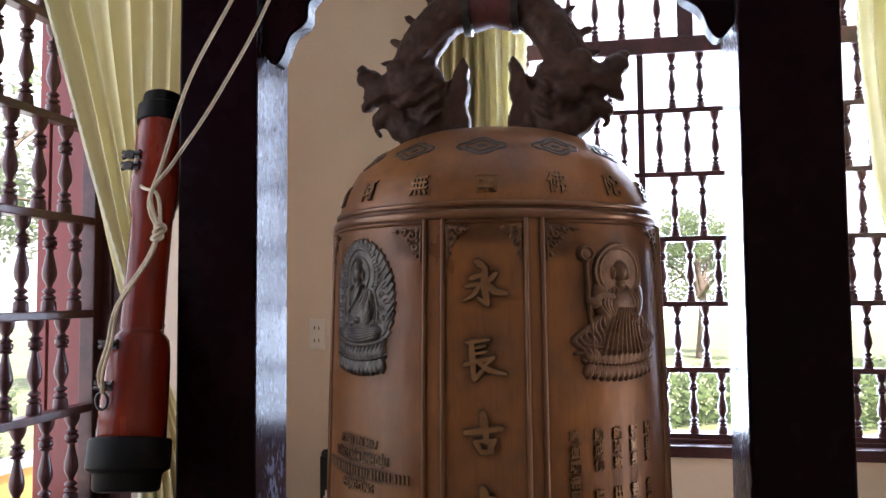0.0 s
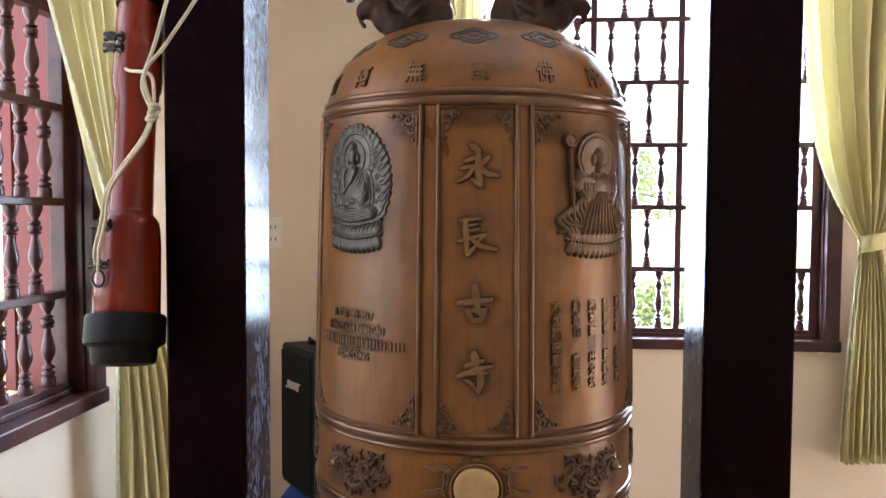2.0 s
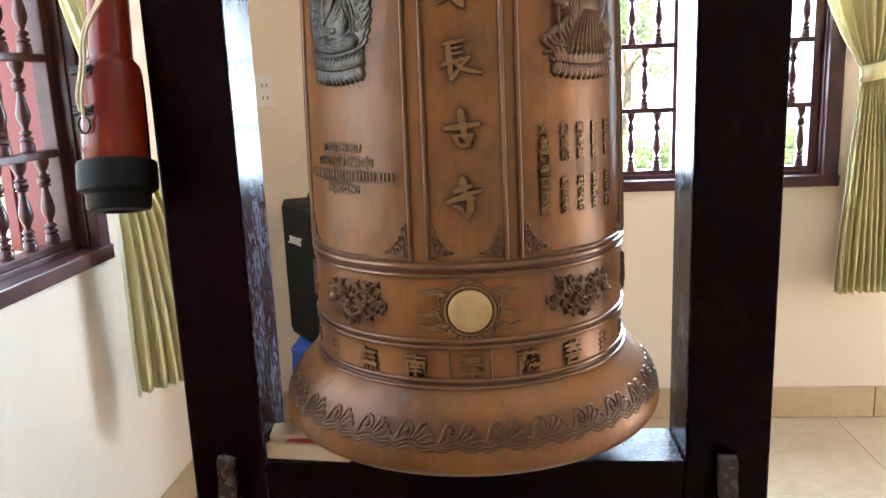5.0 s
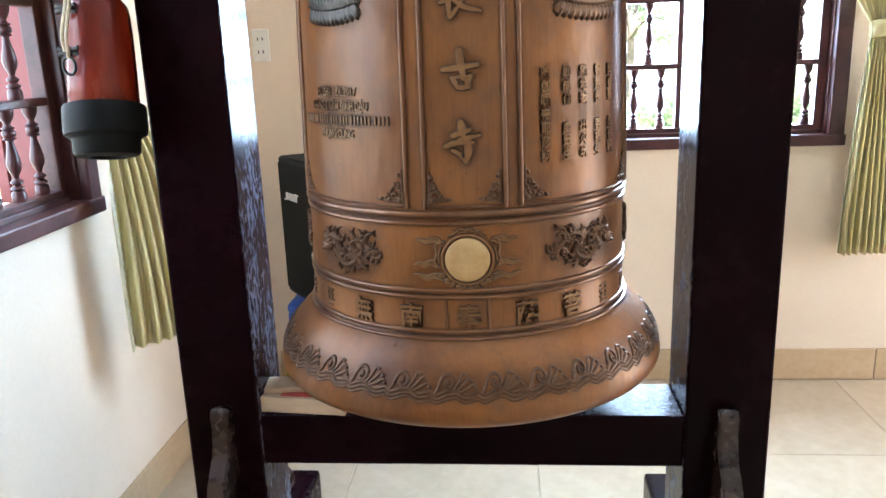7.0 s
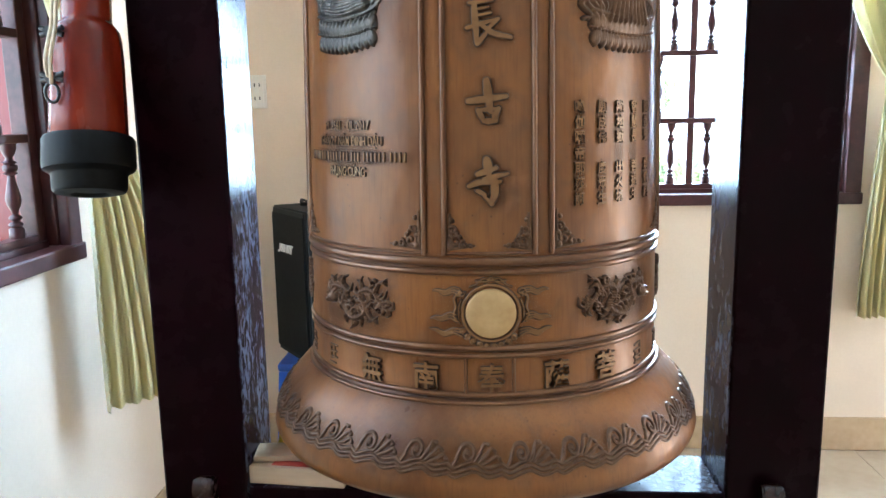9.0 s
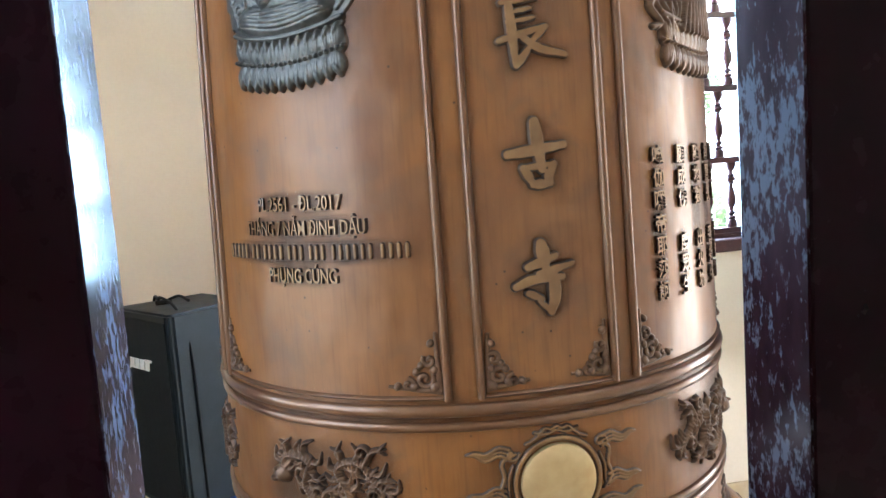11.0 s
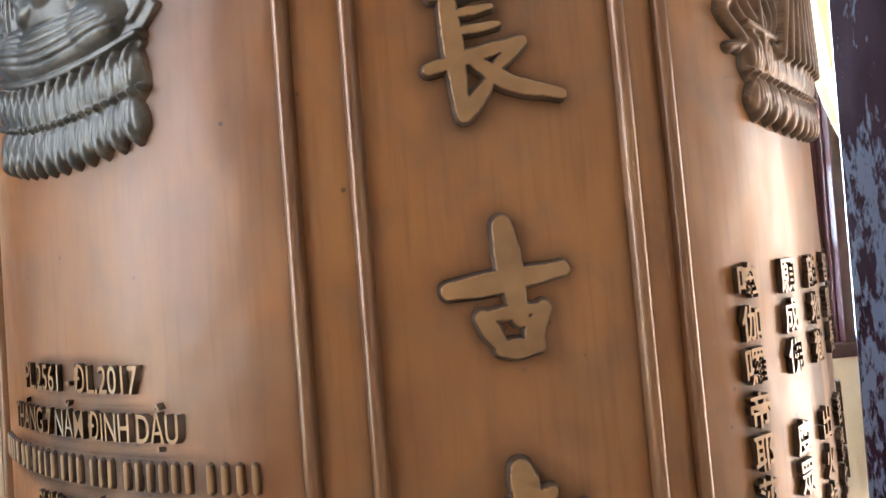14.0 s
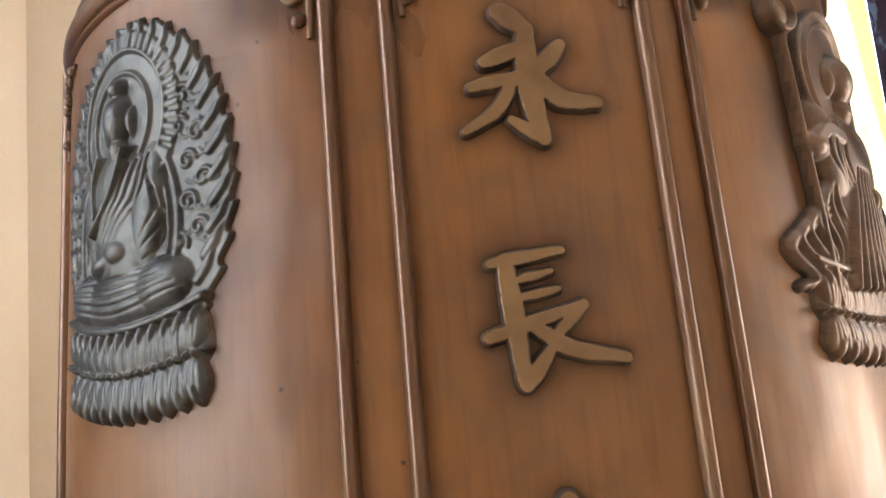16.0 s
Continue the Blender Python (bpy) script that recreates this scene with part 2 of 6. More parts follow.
def worn_sheen_lacquer():
    """Lacquer with cloudy pale bloom, broken by dark specks, as on the inner sides of the posts; the bloom's blue
    stands in for reflected sky.
    """
    m = material("worn_black_lacquer_painted_sheen", (0.008, 0.002, 0.004), (0.030, 0.012, 0.018), 6, (0.12, 0.24), 0.0, 0.03, 30, (1, 1, 0.4), spec=0.035)
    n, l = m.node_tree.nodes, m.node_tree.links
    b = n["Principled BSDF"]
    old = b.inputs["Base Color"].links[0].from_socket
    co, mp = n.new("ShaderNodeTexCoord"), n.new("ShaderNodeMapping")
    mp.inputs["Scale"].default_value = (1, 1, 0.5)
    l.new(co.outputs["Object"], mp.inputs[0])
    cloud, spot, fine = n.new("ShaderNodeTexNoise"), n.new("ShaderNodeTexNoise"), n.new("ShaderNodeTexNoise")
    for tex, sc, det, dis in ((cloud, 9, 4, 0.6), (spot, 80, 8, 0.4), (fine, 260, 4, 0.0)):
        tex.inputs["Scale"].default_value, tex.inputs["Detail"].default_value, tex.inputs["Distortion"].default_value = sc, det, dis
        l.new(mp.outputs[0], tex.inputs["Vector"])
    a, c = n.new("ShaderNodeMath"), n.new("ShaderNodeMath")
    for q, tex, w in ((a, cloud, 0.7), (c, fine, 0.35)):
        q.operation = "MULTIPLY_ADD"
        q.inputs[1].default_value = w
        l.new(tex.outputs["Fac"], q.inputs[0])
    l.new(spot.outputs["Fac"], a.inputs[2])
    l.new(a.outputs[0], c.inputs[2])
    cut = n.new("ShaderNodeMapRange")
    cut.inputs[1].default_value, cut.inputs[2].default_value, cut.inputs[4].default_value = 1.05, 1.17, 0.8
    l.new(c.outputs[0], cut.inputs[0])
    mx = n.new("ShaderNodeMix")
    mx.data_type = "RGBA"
    # blue of the reflected sky, painted into the worn bloom
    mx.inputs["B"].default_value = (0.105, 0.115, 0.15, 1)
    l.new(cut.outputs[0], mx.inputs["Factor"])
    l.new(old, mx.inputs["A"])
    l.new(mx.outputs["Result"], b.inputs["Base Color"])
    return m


WORN_SHEEN_LACQUER = worn_sheen_lacquer()


# ---- mesh helpers ----
def thing(name, loc, label, category, group="", kind=""):
    """An Empty at the base of a thing; its parts are meshes under it, given in world places."""
    ob = new(name)
    ob.location = loc
    ob.empty_display_size = 0.05
    return tagged(ob, label, category, group, kind)


def base_of(ob):
    p = Vector((0, 0, 0))
    while ob is not None:
        p += ob.location
        ob = ob.parent
    return p


def part(name, bm, mat, parent=None, label="", smooth=False):
    """One bmesh, in world places, as one mesh object under a thing or a part."""
    me = bpy.data.meshes.new(name)
    if parent is not None:
        bmesh.ops.translate(bm, verts=bm.verts, vec=-base_of(parent))
    bm.to_mesh(me)
    bm.free()
    for m in (mat if isinstance(mat, (list, tuple)) else [mat]):
        me.materials.append(m)
    if smooth:
        me.polygons.foreach_set("use_smooth", [True] * len(me.polygons))
        me.set_sharp_from_angle(angle=radians(smooth if smooth > 1 else 50))
    ob = new(name, me)
    ob.parent = parent
    if label:
        ob["label"] = label
    return ob


def box(x0, x1, y0, y1, z0, z1, bevel=0.0, bm=None, seg=2):
    own = bm is None
    bm = bmesh.new() if own else bm
    vs = bmesh.ops.create_cube(bm, size=1.0)["verts"]
    for v in vs:
        v.co = Vector((x0 + (v.co.x + 0.5) * (x1 - x0), y0 + (v.co.y + 0.5) * (y1 - y0), z0 + (v.co.z + 0.5) * (z1 - z0)))
    if bevel:
        bmesh.ops.bevel(bm, geom=list({e for v in vs for e in v.link_edges}), offset=bevel, segments=seg, affect="EDGES", profile=0.5)
    return bm


def lathe(profile, seg=24, m=None, bm=None, cap=True, turn=0.0):
    """profile: rows of (radius, height), turned round z, then moved by m."""
    bm = bmesh.new() if bm is None else bm
    rings = []
    for r, z in profile:
        rings.append([bm.verts.new((m or Matrix()) @ Vector((r * math.cos(turn + 2 * math.pi * k / seg), r * math.sin(turn + 2 * math.pi * k / seg), z))) for k in range(seg)])
    for a, b in zip(rings, rings[1:]):
        for k in range(seg):
            bm.faces.new((a[k], a[(k + 1) % seg], b[(k + 1) % seg], b[k]))
    if cap:
        bm.faces.new(rings[0][::-1])
        bm.faces.new(rings[-1])
    return bm


def tube(points, radius, seg=8, bm=None, radii=None, cap=True):
    bm = bmesh.new() if bm is None else bm
    pts = [Vector(p) for p in points]
    rings, side = [], None
    for i, p in enumerate(pts):
        d = (pts[min(i + 1, len(pts) - 1)] - pts[max(i - 1, 0)]).normalized()
        if side is None:
            side = d.orthogonal().normalized()
        side = (side - d * side.dot(d)).normalized()
        up, r = d.cross(side), radii[i] if radii else radius
        rings.append([bm.verts.new(p + r * (math.cos(2 * math.pi * k / seg) * side + math.sin(2 * math.pi * k / seg) * up)) for k in range(seg)])
    for a, b in zip(rings, rings[1:]):
        for k in range(seg):
            bm.faces.new((a[k], a[(k + 1) % seg], b[(k + 1) % seg], b[k]))
    if cap:
        bm.faces.new(rings[0][::-1])
        bm.faces.new(rings[-1])
    return bm


def curve(points, n=8):
    """A smooth line through the points (Catmull-Rom)."""
    p = [Vector(q) for q in points]
    p = [2 * p[0] - p[1]] + p + [2 * p[-1] - p[-2]]
    out = []
    for i in range(1, len(p) - 2):
        for k in range(n):
            t = k / n
            out.append(0.5 * (2 * p[i] + (p[i + 1] - p[i - 1]) * t + (2 * p[i - 1] - 5 * p[i] + 4 * p[i + 1] - p[i + 2]) * t * t + (3 * p[i] - p[i - 1] - 3 * p[i + 1] + p[i + 2]) * t ** 3))
    return out + [p[-2]]


def prism(outline, place, depth, bm=None):
    """A closed outline of (u, v) pushed out by depth; place(u, v, w) gives the point."""
    bm = bmesh.new() if bm is None else bm
    lo = [bm.verts.new(place(u, v, 0.0)) for u, v in outline]
    hi = [bm.verts.new(place(u, v, depth)) for u, v in outline]
    n = len(outline)
    for k in range(n):
        bm.faces.new((lo[k], lo[(k + 1) % n], hi[(k + 1) % n], hi[k]))
    bm.faces.new(lo[::-1])
    bm.faces.new(hi)
    return bm

# ---- the room ----
WX, BY, FX, NY, CZ, FLOOR, TH = -1.196, 2.923, 2.95, -2.45, 3.15, -0.01, 0.22
OPEN_Z = (0.962, 2.74)


def wall_with_opening(name, along, face, lo, hi, open_lo, open_hi, z0, z1, outward, label):
    """A thick wall along x or y, with one opening through it, as four butted blocks of one mesh."""
    bm = bmesh.new()
    a, b = sorted((face, face + outward * TH))
    for u0, u1, v0, v1 in ((lo, open_lo, FLOOR - 0.1, CZ), (open_hi, hi, FLOOR - 0.1, CZ), (open_lo, open_hi, FLOOR - 0.1, z0), (open_lo, open_hi, z1, CZ)):
        if v1 - v0 < 0.02:
            continue
        if along == "x":
            box(u0, u1, a, b, v0, v1, bm=bm)
        else:
            box(a, b, u0, u1, v0, v1, bm=bm)
    return tagged(part(name, bm, WALL_PAINT), label, "wall", kind="structure")


wall_with_opening("wall_north", "x", BY, WX - TH, FX + TH, -0.308, 1.114, *OPEN_Z, 1, "cream painted plaster wall with a window")
wall_with_opening("wall_west", "y", WX, NY, BY, 0.463, 1.885, *OPEN_Z, -1, "cream painted plaster wall with a window")
# this wall is unseen; its opening is assumed, for light from the east
wall_with_opening("wall_east", "y", FX, NY, BY, 1.5, 2.5, FLOOR - 0.09, 2.1, 1, "cream painted plaster wall, unseen, with an assumed opening")
tagged(part("wall_south", box(WX - TH, FX + TH, NY - TH, NY, FLOOR - 0.1, CZ), WALL_PAINT), "cream painted plaster wall", "wall", kind="structure")
# ceiling is unseen; its overhang past the walls is added to block sun
tagged(part("ceiling", box(WX - 1.2, FX + 1.2, NY - 1.2, BY + 1.2, CZ, CZ + 0.15), CEILING_PAINT), "white painted ceiling, unseen, with an added overhang that blocks the sun", "ceiling", kind="structure")
floor = tagged(part("floor", box(WX, FX, NY, BY, FLOOR - 0.1, FLOOR - 0.002), GROUT), "glossy cream tiled floor", "floor", kind="structure")


# ---- windows ----
RAIL0, RAIL_STEP = 0.990, 0.239
BALUSTER = [(0.0165, 0.0), (0.0175, 0.004), (0.0165, 0.022), (0.0105, 0.026), (0.0165, 0.030), (0.0155, 0.034), (0.0075, 0.039), (0.0150, 0.045), (0.0140, 0.049), (0.0065, 0.055), (0.0085, 0.063), (0.0145, 0.075), (0.0170, 0.087), (0.0162, 0.098), (0.0125, 0.115), (0.0085, 0.133), (0.0075, 0.143), (0.0165, 0.147), (0.0105, 0.151), (0.0160, 0.155), (0.0160, 0.164), (0.0105, 0.168), (0.0165, 0.172), (0.0085, 0.177), (0.0075, 0.183), (0.0125, 0.190), (0.0175, 0.202), (0.0185, 0.214)]


def turned_window(name, m, mirror, label, lining=None, mull=(-0.49, -0.166, 0.166, 0.49), even=(), odd=()):
    """A fixed window with five bays of turned balusters, in its own plane: u along the wall, w out of the room, z up. u runs from -0.711 to 0.711."""
    ob = thing(name, (0, 0, 0), label, "window", kind="structure")

    def put(bm):
        for v in bm.verts:
            u, w, z = v.co
            v.co = m @ Vector((mirror * u, w, z))
        bmesh.ops.recalc_face_normals(bm, faces=bm.faces)
        return bm

    H, W2 = OPEN_Z, 0.711
    # trim on the wall's face, the frame in the opening, and the sill
    for u0, u1 in ((-W2 - 0.045, -W2 + 0.012), (W2 - 0.012, W2 + 0.045)):
        part("trim", put(box(u0, u1, -0.016, 0.012, H[0] - 0.03, H[1] + 0.05, 0.004)), WINDOW_WOOD, ob)
    part("trim", put(box(-W2 - 0.045, W2 + 0.045, -0.018, 0.010, H[1] - 0.01, H[1] + 0.055, 0.004)), WINDOW_WOOD, ob)
    part("window_sill", put(box(-W2 - 0.05, W2 + 0.05, -0.022, 0.032, H[0] - 0.036, H[0] + 0.006, 0.005)), WINDOW_WOOD, ob)
    for u0, u1 in ((-W2, -W2 + 0.018), (W2 - 0.018, W2)):
        part("window_frame", put(box(u0, u1, 0.012, 0.14 if not lining else 0.084, H[0] + 0.006, H[1] - 0.01, 0.003)), WINDOW_WOOD, ob)
    part("window_frame", put(box(-W2 + 0.018, W2 - 0.018, 0.034, 0.14, H[0] + 0.002, H[0] + 0.02, 0.003)), WINDOW_WOOD, ob)
    for u in (-W2 + 0.034, W2 - 0.034):
        part("stile", put(box(u - 0.016, u + 0.016, 0.040, 0.082, H[0] + 0.02, H[1] - 0.01, 0.003)), WINDOW_WOOD, ob)
    if lining:
        for u0, u1 in ((-W2, -W2 + 0.014), (W2 - 0.014, W2)):
            for w0, w1 in ((0.085, 0.196), (0.204, 0.235)):
                part("jamb_board", put(box(u0, u1, w0, w1, H[0] + 0.002, H[1] - 0.002, 0.002)), lining, ob, "red painted jamb board")
    for u in mull:
        part("mullion", put(box(u - 0.013, u + 0.013, 0.046, 0.078, H[0] + 0.02, 2.40, 0.003)), WINDOW_WOOD, ob)
    part("mullion", put(box(-0.03, 0.03, 0.040, 0.082, 2.46, H[1] - 0.01, 0.003)), WINDOW_WOOD, ob)
    part("transom", put(box(-W2 + 0.018, W2 - 0.018, 0.030, 0.092, 2.398, 2.462, 0.006)), WINDOW_WOOD, ob)
    for k in range(6):
        z = RAIL0 + k * RAIL_STEP
        part("rail", put(box(-W2 + 0.04, W2 - 0.04, 0.042, 0.080, z - 0.010, z + 0.010, 0.003)), WINDOW_WOOD, ob)
    # one turned baluster, shared by all bays
    bm = lathe(BALUSTER, 10)
    me = bpy.data.meshes.new("baluster")
    bm.to_mesh(me)
    bm.free()
    me.polygons.foreach_set("use_smooth", [True] * len(me.polygons))
    me.set_sharp_from_angle(angle=radians(55))
    me.materials.append(WINDOW_WOOD)
    for k in range(7):
        z = RAIL0 + k * RAIL_STEP + 0.010 if k < 6 else 2.462
        tall = RAIL_STEP - 0.020 if k < 5 else (2.398 - z if k == 5 else H[1] - 0.012 - z)
        three = k % 2 == 0
        us = [c + s for c in (-0.328, 0.0, 0.328) for s in ((-0.099, 0.0, 0.099) if three else (-0.05, 0.05))]
        us += [s * e for s in (-1, 1) for e in ((0.552, 0.635) if three else (0.595,))]
        if even:
            us = even if three else odd
        for u in us:
            b = new("baluster", me)
            b.parent = ob
            b.location = m @ Vector((mirror * u, 0.061, z))
            b.scale = (1, 1, tall / 0.214)
    return ob


turned_window("window_1", Matrix(((1, 0, 0, 0.403), (0, 1, 0, BY), (0, 0, 1, 0), (0, 0, 0, 1))), 1, "dark red wooden window with rows of turned balusters")
turned_window("window_2", Matrix(((0, -1, 0, WX), (1, 0, 0, 1.174), (0, 0, 1, 0), (0, 0, 0, 1))), 1, "dark red wooden window with turned balusters and red jambs", SHUTTER_RED, (-0.226, 0.226), [s * (0.322 + 0.096 * k) for s in (-1, 1) for k in range(4)] + [-0.144, -0.048, 0.048, 0.144], [s * (0.278 + 0.0955 * k) for s in (-1, 1) for k in range(4)] + [-0.096, 0.0, 0.096])

# ---- the bell stand ----
PX = (-0.822, -0.649, 0.296, 0.476)
FY0, FY1 = 1.497, 1.675
TOP = 2.42
stand = thing("bell_stand", (-0.173, 1.586, FLOOR), "black-red lacquered wooden frame that carries the bronze bell", "bell stand")
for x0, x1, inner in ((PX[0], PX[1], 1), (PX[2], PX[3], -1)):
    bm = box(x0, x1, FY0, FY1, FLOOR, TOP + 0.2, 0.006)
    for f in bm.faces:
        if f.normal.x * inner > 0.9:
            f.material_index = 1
    part("post", bm, [LACQUER, WORN_SHEEN_LACQUER], stand)
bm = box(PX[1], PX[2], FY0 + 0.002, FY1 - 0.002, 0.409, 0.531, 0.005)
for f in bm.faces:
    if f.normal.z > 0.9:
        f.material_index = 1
part("lower_beam", bm, [LACQUER, WORN_SHEEN_LACQUER], stand)
part("upper_beam", box(PX[1], PX[2], FY0 + 0.002, FY1 - 0.002, TOP, TOP + 0.16, 0.006), LACQUER, stand)

# ---- the bell ----
BX, BYC = -0.173, 1.600
PROFILE = [(0.660, 0.404), (0.664, 0.414), (0.674, 0.420), (0.684, 0.4225), (0.700, 0.4205), (0.722, 0.413), (0.742, 0.402), (0.765, 0.385), (0.782, 0.370), (0.798, 0.355), (0.806, 0.345), (0.815, 0.3395), (0.88, 0.3385), (1.03, 0.336), (1.108, 0.3350), (1.2, 0.3330), (1.37, 0.3295), (1.5, 0.3255), (1.642, 0.3220), (1.67, 0.316), (1.71, 0.302), (1.75, 0.279), (1.785, 0.241), (1.81, 0.20), (1.825, 0.16), (1.832, 0.10), (1.834, 0.0)]


def bell_radius(z):
    for (z0, r0), (z1, r1) in zip(PROFILE, PROFILE[1:]):
        if z <= z1:
            return r0 + (r1 - r0) * max(0.0, (z - z0) / (z1 - z0))
    return 0.0


def on_bell(deg, z, lift=0.0):
    r = bell_radius(z) + lift
    a = radians(deg)
    return Vector((BX + r * math.sin(a), BYC - r * math.cos(a), z))


bell = thing("temple_bell", (BX, BYC, 0.66), "large cast bronze temple bell with raised lettering and reliefs", "bell")
prof = [(0.31, 0.76), (0.34, 0.70), (0.375, 0.666)] + [(r, z) for z, r in PROFILE if r > 0.05]
part("bell_body", lathe(prof, 128, Matrix.Translation((BX, BYC, 0))), BRONZE, bell, smooth=40)

# ---- mouldings, lettering and reliefs of the bell ----
AROUND = Matrix.Translation((BX, BYC, 0))


def ring(z, h, w):
    r = bell_radius(z)
    pr = [(bell_radius(z - w) - 0.002, z - w)] + [(r + h * math.cos(a), z + w * math.sin(a)) for a in (-1.2, -0.8, -0.4, 0.0, 0.4, 0.8, 1.2)] + [(bell_radius(z + w) - 0.002, z + w)]
    part("moulding_ring", lathe(pr, 128, AROUND, cap=False), BRONZE_RAIL, bell, smooth=60)


for z, h, w in ((1.663, 0.0045, 0.005), (1.645, 0.0068, 0.0085), (1.038, 0.0065, 0.007), (1.021, 0.0045, 0.005), (0.897, 0.005, 0.005), (0.884, 0.004, 0.004), (0.819, 0.005, 0.005), (0.806, 0.004, 0.004)):
    ring(z, h, w)


def strip(deg, z0, z1, half, h, n=24, name="moulding", mat=BRONZE_RAIL):
    """An upright half-round rib on the bell."""
    bm = bmesh.new()
    rows = []
    cross = [(-1.0, -0.002), (-0.8, 0.45 * h), (-0.45, 0.88 * h), (0, h), (0.45, 0.88 * h), (0.8, 0.45 * h), (1.0, -0.002)]
    for k in range(n + 1):
        z = z0 + (z1 - z0) * k / n
        rows.append([bm.verts.new(on_bell(deg + half * a, z, b)) for a, b in cross])
    for a, b in zip(rows, rows[1:]):
        for k in range(6):
            bm.faces.new((a[k], a[k + 1], b[k + 1], b[k]))
    part(name, bm, mat, bell, smooth=70)


def across(z, d0, d1, half, h, n=14):
    """A level half-round rib between two angles."""
    bm = bmesh.new()
    rows = []
    cross = [(-1.0, -0.002), (-0.7, 0.6 * h), (0, h), (0.7, 0.6 * h), (1.0, -0.002)]
    for k in range(n + 1):
        rows.append([bm.verts.new(on_bell(d0 + (d1 - d0) * k / n, z + half * a, b)) for a, b in cross])
    for a, b in zip(rows, rows[1:]):
        for k in range(4):
            bm.faces.new((a[k], b[k], b[k + 1], a[k + 1]))
    part("moulding", bm, BRONZE_RAIL, bell, smooth=70)


for q in (0, 90, -90):
    for d in (-15.1, -9.3, 15.3, 20.2):
        strip(q + d, 1.049, 1.638, 0.82, 0.0066)
    for d0, d1 in ((-8.9, 14.9), (20.6, 74.4)):
        across(1.0515, q + d0, q + d1, 0.003, 0.004)
        across(1.632, q + d0, q + d1, 0.003, 0.004)
for d in (-3.8, 9.3):
    strip(d, 0.823, 0.881, 0.55, 0.005, 8)


def local(deg, z):
    """Places on the bell round one point: u along it, v up, w out of it, in metres."""
    def place(u, v, w):
        return on_bell(deg + math.degrees(u / bell_radius(z)), z + v, w)
    return place


def ribbon(bm, place, pts, width, lift, n=6, taper=(0.8, 0.55), top=0, side=1):
    """A brush stroke: a raised ribbon with sloping dark sides and rounded ends."""
    c = [Vector((u, v, 0)) for u, v in pts]
    c = curve(c, n) if len(c) > 2 else [c[0].lerp(c[1], k / n) for k in range(n + 1)]
    m = len(c) - 1
    left, right = [], []
    for i, p in enumerate(c):
        d = (c[min(i + 1, m)] - c[max(i - 1, 0)]).normalized()
        nrm = Vector((-d.y, d.x, 0))
        t = i / m
        w = 0.5 * width * (taper[0] + (1 - taper[0]) * min(1, t * 3) - (1 - taper[1]) * max(0, t - 0.55) / 0.45)
        left.append(p + nrm * w)
        right.append(p - nrm * w)
    d0, d1 = (c[0] - c[1]).normalized(), (c[-1] - c[-2]).normalized()
    loop = left + [left[-1].lerp(right[-1], 0.25) + d1 * width * 0.22, left[-1].lerp(right[-1], 0.75) + d1 * width * 0.22] + right[::-1] + [right[0].lerp(left[0], 0.25) + d0 * width * 0.2, right[0].lerp(left[0], 0.75) + d0 * width * 0.2]
    mid = sum(loop, Vector()) / len(loop)
    out = 0.0034
    foot, hi = [], []
    for k, p in enumerate(loop):
        e = (loop[(k + 1) % len(loop)] - loop[k - 1]).normalized()
        nn = Vector((e.y, -e.x, 0))
        if k < len(left) and nn.dot(left[min(k, m)] - c[min(k, m)]) < 0:
            nn = -nn
        foot.append(bm.verts.new(place(p.x + nn.x * out, p.y + nn.y * out, 0.0002)))
        hi.append(bm.verts.new(place(p.x, p.y, lift)))
    n2 = len(loop)
    for k in range(n2):
        f = bm.faces.new((foot[k], foot[(k + 1) % n2], hi[(k + 1) % n2], hi[k]))
        f.material_index = side
    tops = bmesh.ops.triangulate(bm, faces=[bm.faces.new(hi)])["faces"]
    for f in tops:
        f.material_index = top


YONG = (((0.32, 0.0), (0.52, 0.15), 0.17), ((0.18, 0.38), (0.50, 0.27), 0.13), ((0.50, 0.22), (0.50, 0.6), (0.56, 0.97), 0.18), ((0.56, 0.98), (0.34, 0.82), 0.11), ((0.07, 0.56), (0.40, 0.50), 0.11), ((0.40, 0.50), (0.24, 0.74), (0.0, 0.88), 0.11), ((0.76, 0.28), (0.54, 0.50), 0.14), ((0.54, 0.50), (0.72, 0.68), (1.0, 0.72), 0.15))
CHANG = (((0.06, 0.09), (0.60, 0.03), 0.10), ((0.17, 0.08), (0.20, 0.5), (0.23, 0.96), 0.15), ((0.26, 0.22), (0.50, 0.18), 0.075), ((0.26, 0.35), (0.55, 0.31), 0.075), ((0.0, 0.62), (0.34, 0.53), (0.72, 0.43), 0.11), ((0.72, 0.44), (0.46, 0.66), 0.10), ((0.24, 0.97), (0.45, 0.72), 0.12), ((0.36, 0.58), (0.60, 0.74), (1.0, 0.83), 0.13))
GU = (((0.03, 0.48), (0.45, 0.44), (0.97, 0.38), 0.18), ((0.49, 0.03), (0.53, 0.35), (0.58, 0.72), 0.21), ((0.27, 0.69), (0.42, 0.93), 0.15), ((0.28, 0.69), (0.80, 0.65), 0.11), ((0.78, 0.66), (0.68, 0.84), (0.72, 0.94), 0.16), ((0.42, 0.94), (0.70, 0.94), 0.16))
